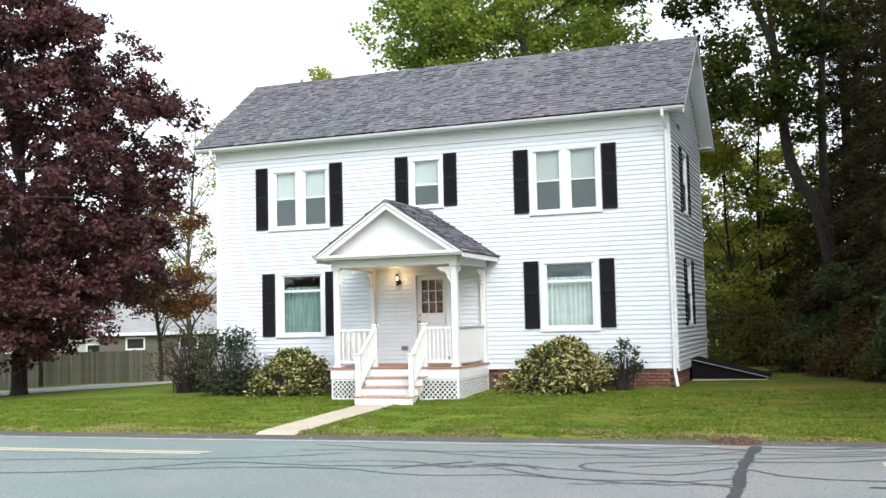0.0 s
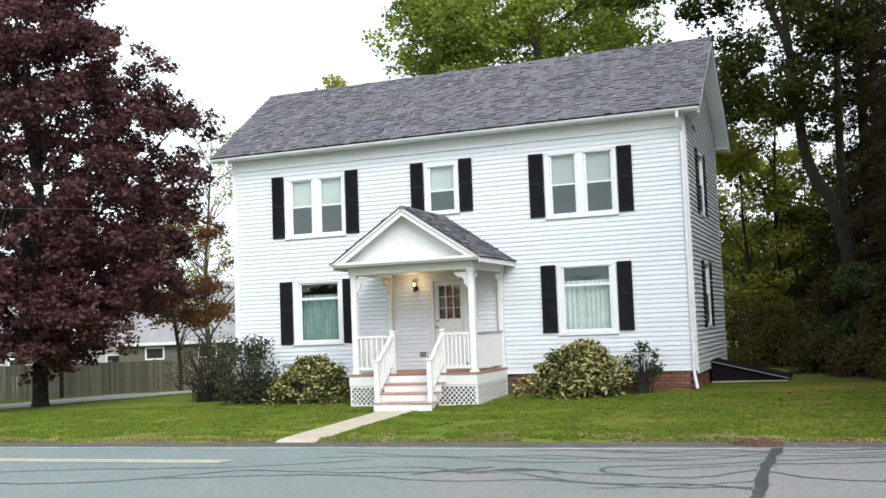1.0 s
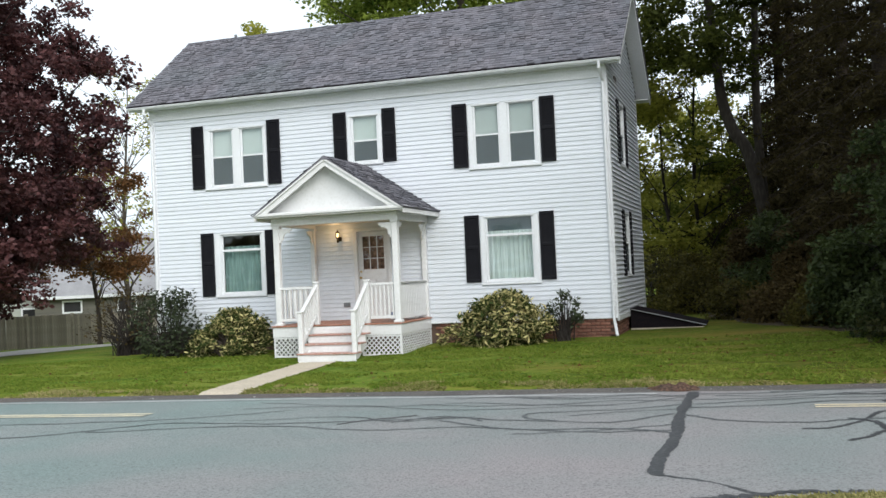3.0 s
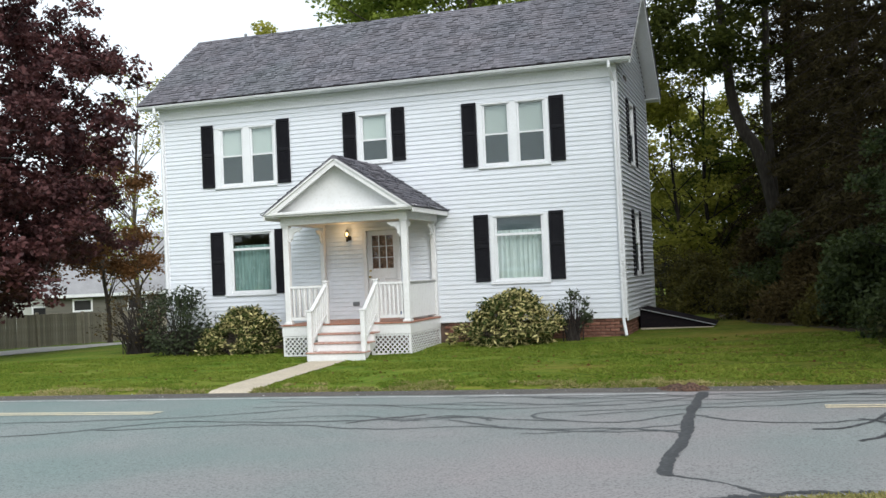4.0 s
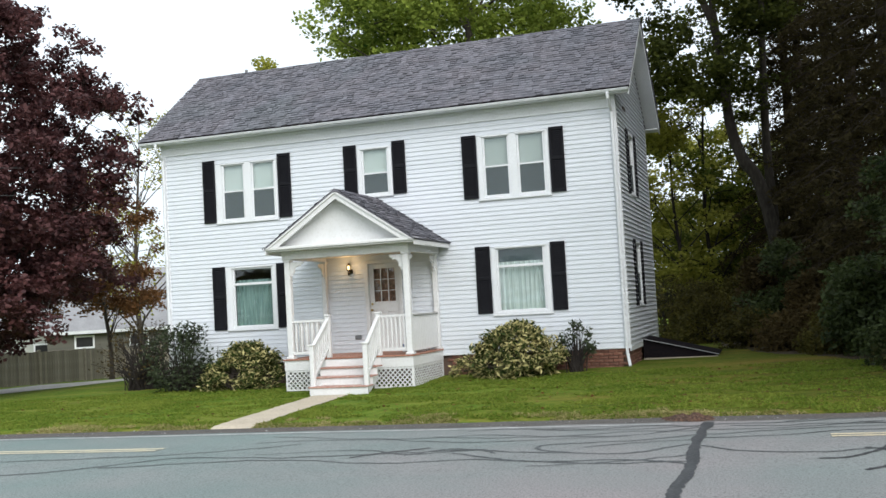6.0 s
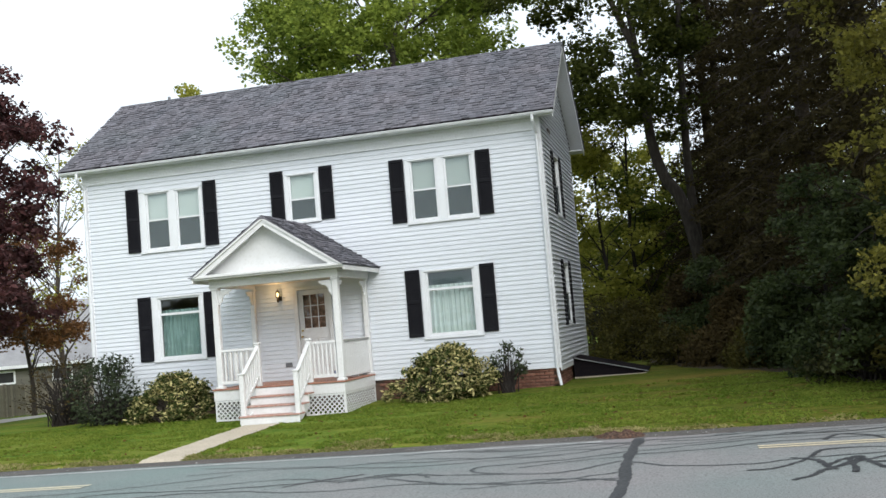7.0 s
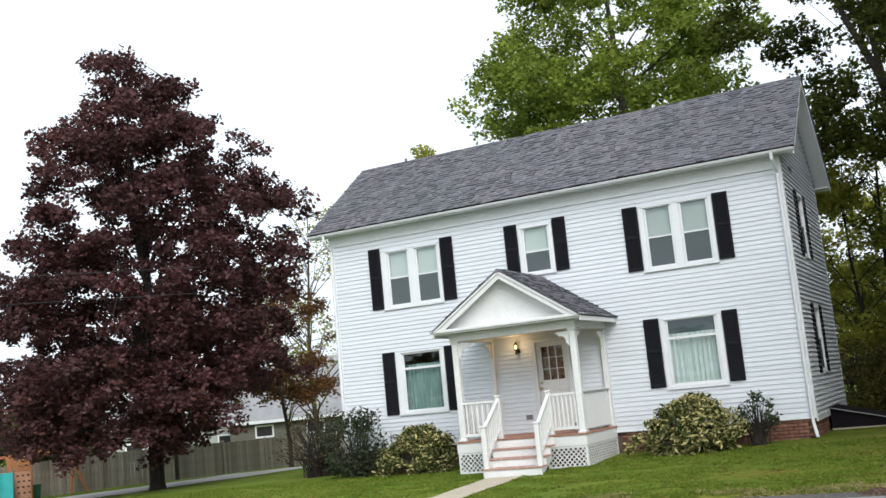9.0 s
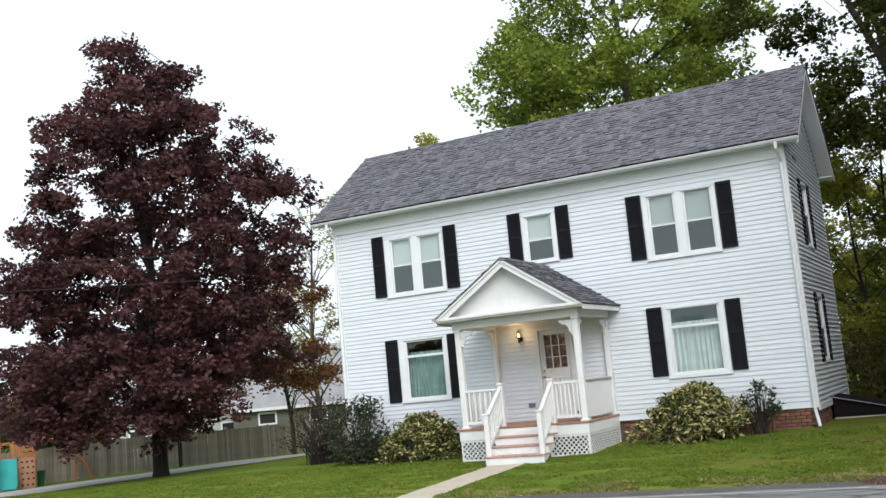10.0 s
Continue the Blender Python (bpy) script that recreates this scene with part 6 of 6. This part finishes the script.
def playset():
    x, y = -22.1, 4.1
    z = gz(x, y)
    m = pose(x, y, z, 0, 0, 50)
    t = thing("play_set", "orange cedar play set with teal slide and climbing panel", "play set", at=(x, y, z))
    for px in (-0.9, 0.27):
        for py in (-0.45, 0.6):
            part("post", Geo().box(px - 0.05, px + 0.05, py - 0.05, py + 0.05, -0.1, 1.75 if py < 0 else 2.2, 0.01, m), PLAY_WOOD, t)
    part("deck", Geo().box(-0.95, 0.32, -0.45, 0.65, 1.0, 1.06, 0.01, m), PLAY_WOOD, t)
    for k in range(5):
        part("wall_board", Geo().box(-0.52 + k * 0.16, -0.37 + k * 0.16, -0.49, -0.46, 1.08, 1.70, 0.005, m), PLAY_WOOD, t)
    for k in range(3):
        part("wall_board", Geo().box(0.33 + k * 0.17, 0.49 + k * 0.17, 0.62, 0.65, 1.62, 2.25, 0.005, m), PLAY_WOOD, t)
    part("cross_beam", Geo().box(-0.95, 0.95, 0.66, 0.72, 1.55, 1.65, 0.01, m), PLAY_WOOD, t)
    pan = [(-0.27, -0.66, 0.0), (0.26, -0.66, 0.0), (0.26, -0.52, 1.07), (-0.27, -0.52, 1.07)]
    part("climbing_panel", Geo().hull8([tuple(m @ Vector(p)) for p in pan], [tuple(m @ (Vector(p) + Vector((0, 0.04, 0)))) for p in pan]), TAN_PANEL, t, "tan climbing panel with dark grips")
    for i in range(3):
        for k in range(5):
            zz = 0.14 + k * 0.2
            gx, gy = -0.17 + i * 0.17 + 0.03 * (k % 2), -0.665 + 0.13 * zz
            part("grip", Geo().box(gx - 0.035, gx + 0.035, gy - 0.03, gy, zz - 0.025, zz + 0.025, 0.012, m), DIRT, t)
    g = Geo()
    n = 16
    for i in range(n + 1):
        q = i / n
        py = -0.5 - 1.0 * q
        pz = 1.0 * (1 - q) ** 1.15 + 0.08 + 0.03 * math.sin(q * 9)
        for dx, dz in ((-0.27, 0.12), (-0.25, 0.0), (0.25, 0.0), (0.27, 0.12), (0.29, 0.12), (0.27, -0.03), (-0.27, -0.03), (-0.29, 0.12)):
            g.v.append(tuple(m @ Vector((-0.62 + dx, py, pz + dz))))
    for i in range(n):
        for k in range(8):
            g.f.append([8 * i + k, 8 * i + (k + 1) % 8, 8 * i + 8 + (k + 1) % 8, 8 * i + 8 + k])
    part("slide", g, TEAL, t, "teal plastic slide", smooth=True)
    b = thing("green_bin", "green plastic barrel beside the play set", "bin", at=(-21.9, 4.4, z))
    part("body", Geo().lathe(-21.9, 4.4, [(0.20, z), (0.24, z + 0.50), (0.26, z + 0.52), (0.26, z + 0.56)], 14), GREEN_PLASTIC, b)
    f = thing("swing_frame", "orange wooden swing frame leg against the fence", "swing frame", at=(-21.5, 6.0, z))
    part("leg", Geo().tube([(-21.75, 6.05, z + 1.35), (-21.35, 6.45, z - 0.05)], [0.05, 0.05], 6), PLAY_WOOD, f)
    part("leg", Geo().tube([(-21.75, 6.05, z + 1.35), (-21.75, 5.95, z - 0.05)], [0.05, 0.05], 6), PLAY_WOOD, f)
    part("brace", Geo().tube([(-21.72, 6.0, z + 0.6), (-21.55, 6.25, z + 0.6)], [0.03, 0.03], 6), PLAY_WOOD, f)


playset()


def neighbour(cx, cy, turn, w, d, eave, ridge, wall_m, roof_m, label, wins, base):
    m = pose(cx, cy, base, 0, 0, turn)
    t = thing("neighbour_house", label, "house", at=(cx, cy, base))
    T = lambda pts: [tuple(m @ Vector(p)) for p in pts]
    g = Geo()
    pent = [(-d / 2, 0), (d / 2, 0), (d / 2, eave), (0, ridge), (-d / 2, eave)]
    g.hull8(T([(-w / 2, y, z) for y, z in pent]), T([(w / 2, y, z) for y, z in pent]))
    part("wall", g, wall_m, t)
    for s in (-1, 1):
        q = [(s * (d / 2 + 0.35), eave - 0.2), (0, ridge + 0.06), (0, ridge + 0.18), (s * (d / 2 + 0.35), eave - 0.06)]
        part("roof", Geo().hull8(T([(-w / 2 - 0.3, y, z) for y, z in q]), T([(w / 2 + 0.3, y, z) for y, z in q])), roof_m, t)
    part("fascia", Geo().box(-w / 2 - 0.3, w / 2 + 0.3, -d / 2 - 0.40, -d / 2 - 0.36, eave - 0.26, eave - 0.08, 0.01, m), TRIM, t)
    for x, z, ww, hh in wins:
        wi = new("window")
        wi.parent = t
        y = -d / 2
        part("window_frame", panel(Geo(), x - ww / 2 - 0.1, x + ww / 2 + 0.1, z - 0.1, z + hh + 0.1, y - 0.05, y + 0.02, [(x - ww / 2, x + ww / 2, z, z + hh)]), TRIM, wi).matrix_basis = m
        part("pane", Geo().box(x - ww / 2, x + ww / 2, y - 0.02, y - 0.01, z, z + hh, 0), DARK, wi).matrix_basis = m
    return t


neighbour(-27.5, 33.0, 35, 13, 7, 2.45, 5.5, NB_WALL2, NB_ROOF, "low dark taupe house with pale roof behind the fence", [(-4.5, 1.45, 0.9, 0.55), (-1.5, 1.45, 0.9, 0.55), (2.0, 1.45, 0.9, 0.55), (4.2, 1.45, 0.9, 0.55)], -1.15)
neighbour(-37.0, 29.5, 42, 9, 7, 3.1, 5.4, NB_WALL, NB_ROOF, "grey-green house with white window trim behind the fence", [(-3.0, 1.0, 0.9, 1.0), (-0.6, 1.0, 1.1, 0.9), (2.4, 1.2, 0.8, 0.8)], -1.5)
neighbour(-33.0, 46.0, 40, 12, 8, 4.6, 7.0, NB_WALL, NB_ROOF, "pale house with grey roof beyond the yard", [(-2, 1.6, 1.0, 1.2), (2, 1.6, 1.0, 1.2)], -1.6)
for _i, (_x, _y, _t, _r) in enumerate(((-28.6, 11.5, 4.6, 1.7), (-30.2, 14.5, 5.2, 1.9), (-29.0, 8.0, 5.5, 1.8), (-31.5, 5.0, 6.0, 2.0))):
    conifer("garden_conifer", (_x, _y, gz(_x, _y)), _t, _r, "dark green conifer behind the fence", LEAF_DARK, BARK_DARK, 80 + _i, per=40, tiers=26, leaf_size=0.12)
# far woods close the view all round; unseen belts at negative y are sized for window reflections
rs_f = np.random.RandomState(77)
FAR = ((-95, 62, 60, 9), (-60, 95, 70, 10), (-5, 85, 60, 6), (45, 60, 60, 8), (60, 15, 50, 15), (55, -40, 60, 9), (18, -95, 60, 5), (-52, -78, 80, 15), (-105, -5, 60, 10))
for _x, _y, _w, _h in FAR:
    _ang = math.atan2(_y, _x) + math.pi / 2
    _p = []
    for _k in range(150):
        _s = rs_f.uniform(-0.5, 0.5) * _w
        _d = rs_f.normal() * 3
        _hh = _h * (0.55 + 0.45 * noise.noise((_s * 0.15, _x, 0))) * math.sqrt(rs_f.uniform())
        _p.append((_x + math.cos(_ang) * _s + math.cos(_ang + 1.57) * _d, _y + math.sin(_ang) * _s + math.sin(_ang + 1.57) * _d, max(0.2, _hh) - 1.2))
    _pts = clump_points(_p, 22, 1.3, rs_f)
    tagged(new("far_woods", leaves_mesh("far_woods", _pts, 0.9, rs_f, LEAF_OLIVE)), "distant belt of mixed green trees", "trees", kind="stuff")
# two service wires along the road
for _k, (_z, _d) in enumerate(((5.05, 0.0), (4.40, 0.0))):
    _pts = [(-40 + 4.0 * i, -32.5 + 3.78 * i, _z + 0.25 + 0.0010 * ((-40 + 4.0 * i) + 9) ** 2) for i in range(9)]
    single("overhead_wire", Geo().tube(_pts, [0.008] * 9, 5), WIRE, "thin black overhead service wire", "wire")


# ---------------------------------------------------------------- grass
def grass(name, n, xr, yr, material, size, seed, test, label, elong=4.5):
    rs = np.random.RandomState(seed)
    out = []
    while len(out) < n:
        x, y = rs.uniform(*xr), rs.uniform(*yr)
        if test(x, y):
            out.append((x, y, ground_height(x, y) + size * 0.6))
    me = leaves_mesh(name, out, size, rs, material, droop=-0.5, elong=elong, flat=0.5)
    return tagged(new(name, me), label, "grass", kind="stuff")


def on_lawn(x, y):
    if y < far_edge(x) + 0.16:
        return False
    if -0.34 < x < 0.46 and y < -3:
        return False
    if X0 < x < X1 and y > -0.05 or PX0 - 0.05 < x < PX1 + 0.05 and y > -2.15 or -0.5 < x < 0.9 and y > -3.15:
        return False
    return True


grass("lawn_edge_grass", 12000, (-16, 13), (-8.1, -6.0), GRASS_DRY, 0.024, 91,
      lambda x, y: on_lawn(x, y) and y < far_edge(x) + 0.15 + 0.75 * max(0.0, 0.35 + noise.noise((x * 0.8, y * 1.5, 2)) + 0.5 * noise.noise((x * 3.1, y * 3.1, 7))), "dry yellow grass along the road edge")
grass("lawn_grass", 90000, (-16, 12.5), (-7.6, -0.9), GRASS_BLADE, 0.021, 93,
      lambda x, y: on_lawn(x, y) and noise.noise((x * 0.7, y * 2.2, 11)) + 0.6 * noise.noise((x * 2.5, y * 6.0, 3)) > -0.1, "short green and yellowish blades of mown grass")
grass("verge_grass", 60000, (6.6, 12), (-18.0, -13.4), GRASS_DRY, 0.019, 92, lambda x, y: corner_edge(x, y) > 0.1, "dry yellow and green grass on the near verge")


def litter(name, n, xr, yr, material, size, seed, test, label, category):
    """Fallen leaves or bits of gravel lying flat on the ground."""
    rs = np.random.RandomState(seed)
    out = []
    while len(out) < n:
        x, y = rs.uniform(*xr), rs.uniform(*yr)
        if test(x, y, rs):
            z = ground_height(x, y) if y > far_edge(x) + 0.1 else ROAD_Z + 0.02
            out.append((x, y, z + 0.012))
    me = leaves_mesh(name, out, size, rs, material, droop=0.0, elong=1.4, flat=0.85)
    return tagged(new(name, me), label, category, kind="stuff")


litter("lawn_leaves", 900, (-12, 12), (-6.8, -0.5), LEAF_RUST, 0.05, 96, lambda x, y, rs: on_lawn(x, y), "scattered tan fallen leaves on the lawn", "fallen leaves")
litter("edge_gravel", 500, (-14, 13), (-8.6, -6.5), CAP_GREY, 0.016, 97,
       lambda x, y, rs: -0.62 < y - far_edge(x) < 0.12 and noise.noise((x * 1.1, y * 2.0, 8)) > -0.05, "loose grey gravel along the broken road edge", "gravel")


# things that repeat, by what one would count together
GROUPS = {"hemlock": "conifers at the edge of the woods", "undergrowth_shrub": "undergrowth along the woods", "woodland_tree": "woodland trees behind the house",
          "variegated_shrub": "variegated shrubs beside the porch", "young_tree": "saplings at the wood's edge", "canopy_tree": "tall trees of the woods",
          "garden_conifer": "conifers behind the fence", "neighbour_house": "houses beyond the fence", "overhead_wire": "overhead wires", "tar_seam": "tar seams on the road"}
for _o in list(scene.collection.objects):
    _k = _o.name.split(".")[0]
    if _o.parent is None and _k in GROUPS:
        tagged(_o, group=GROUPS[_k])
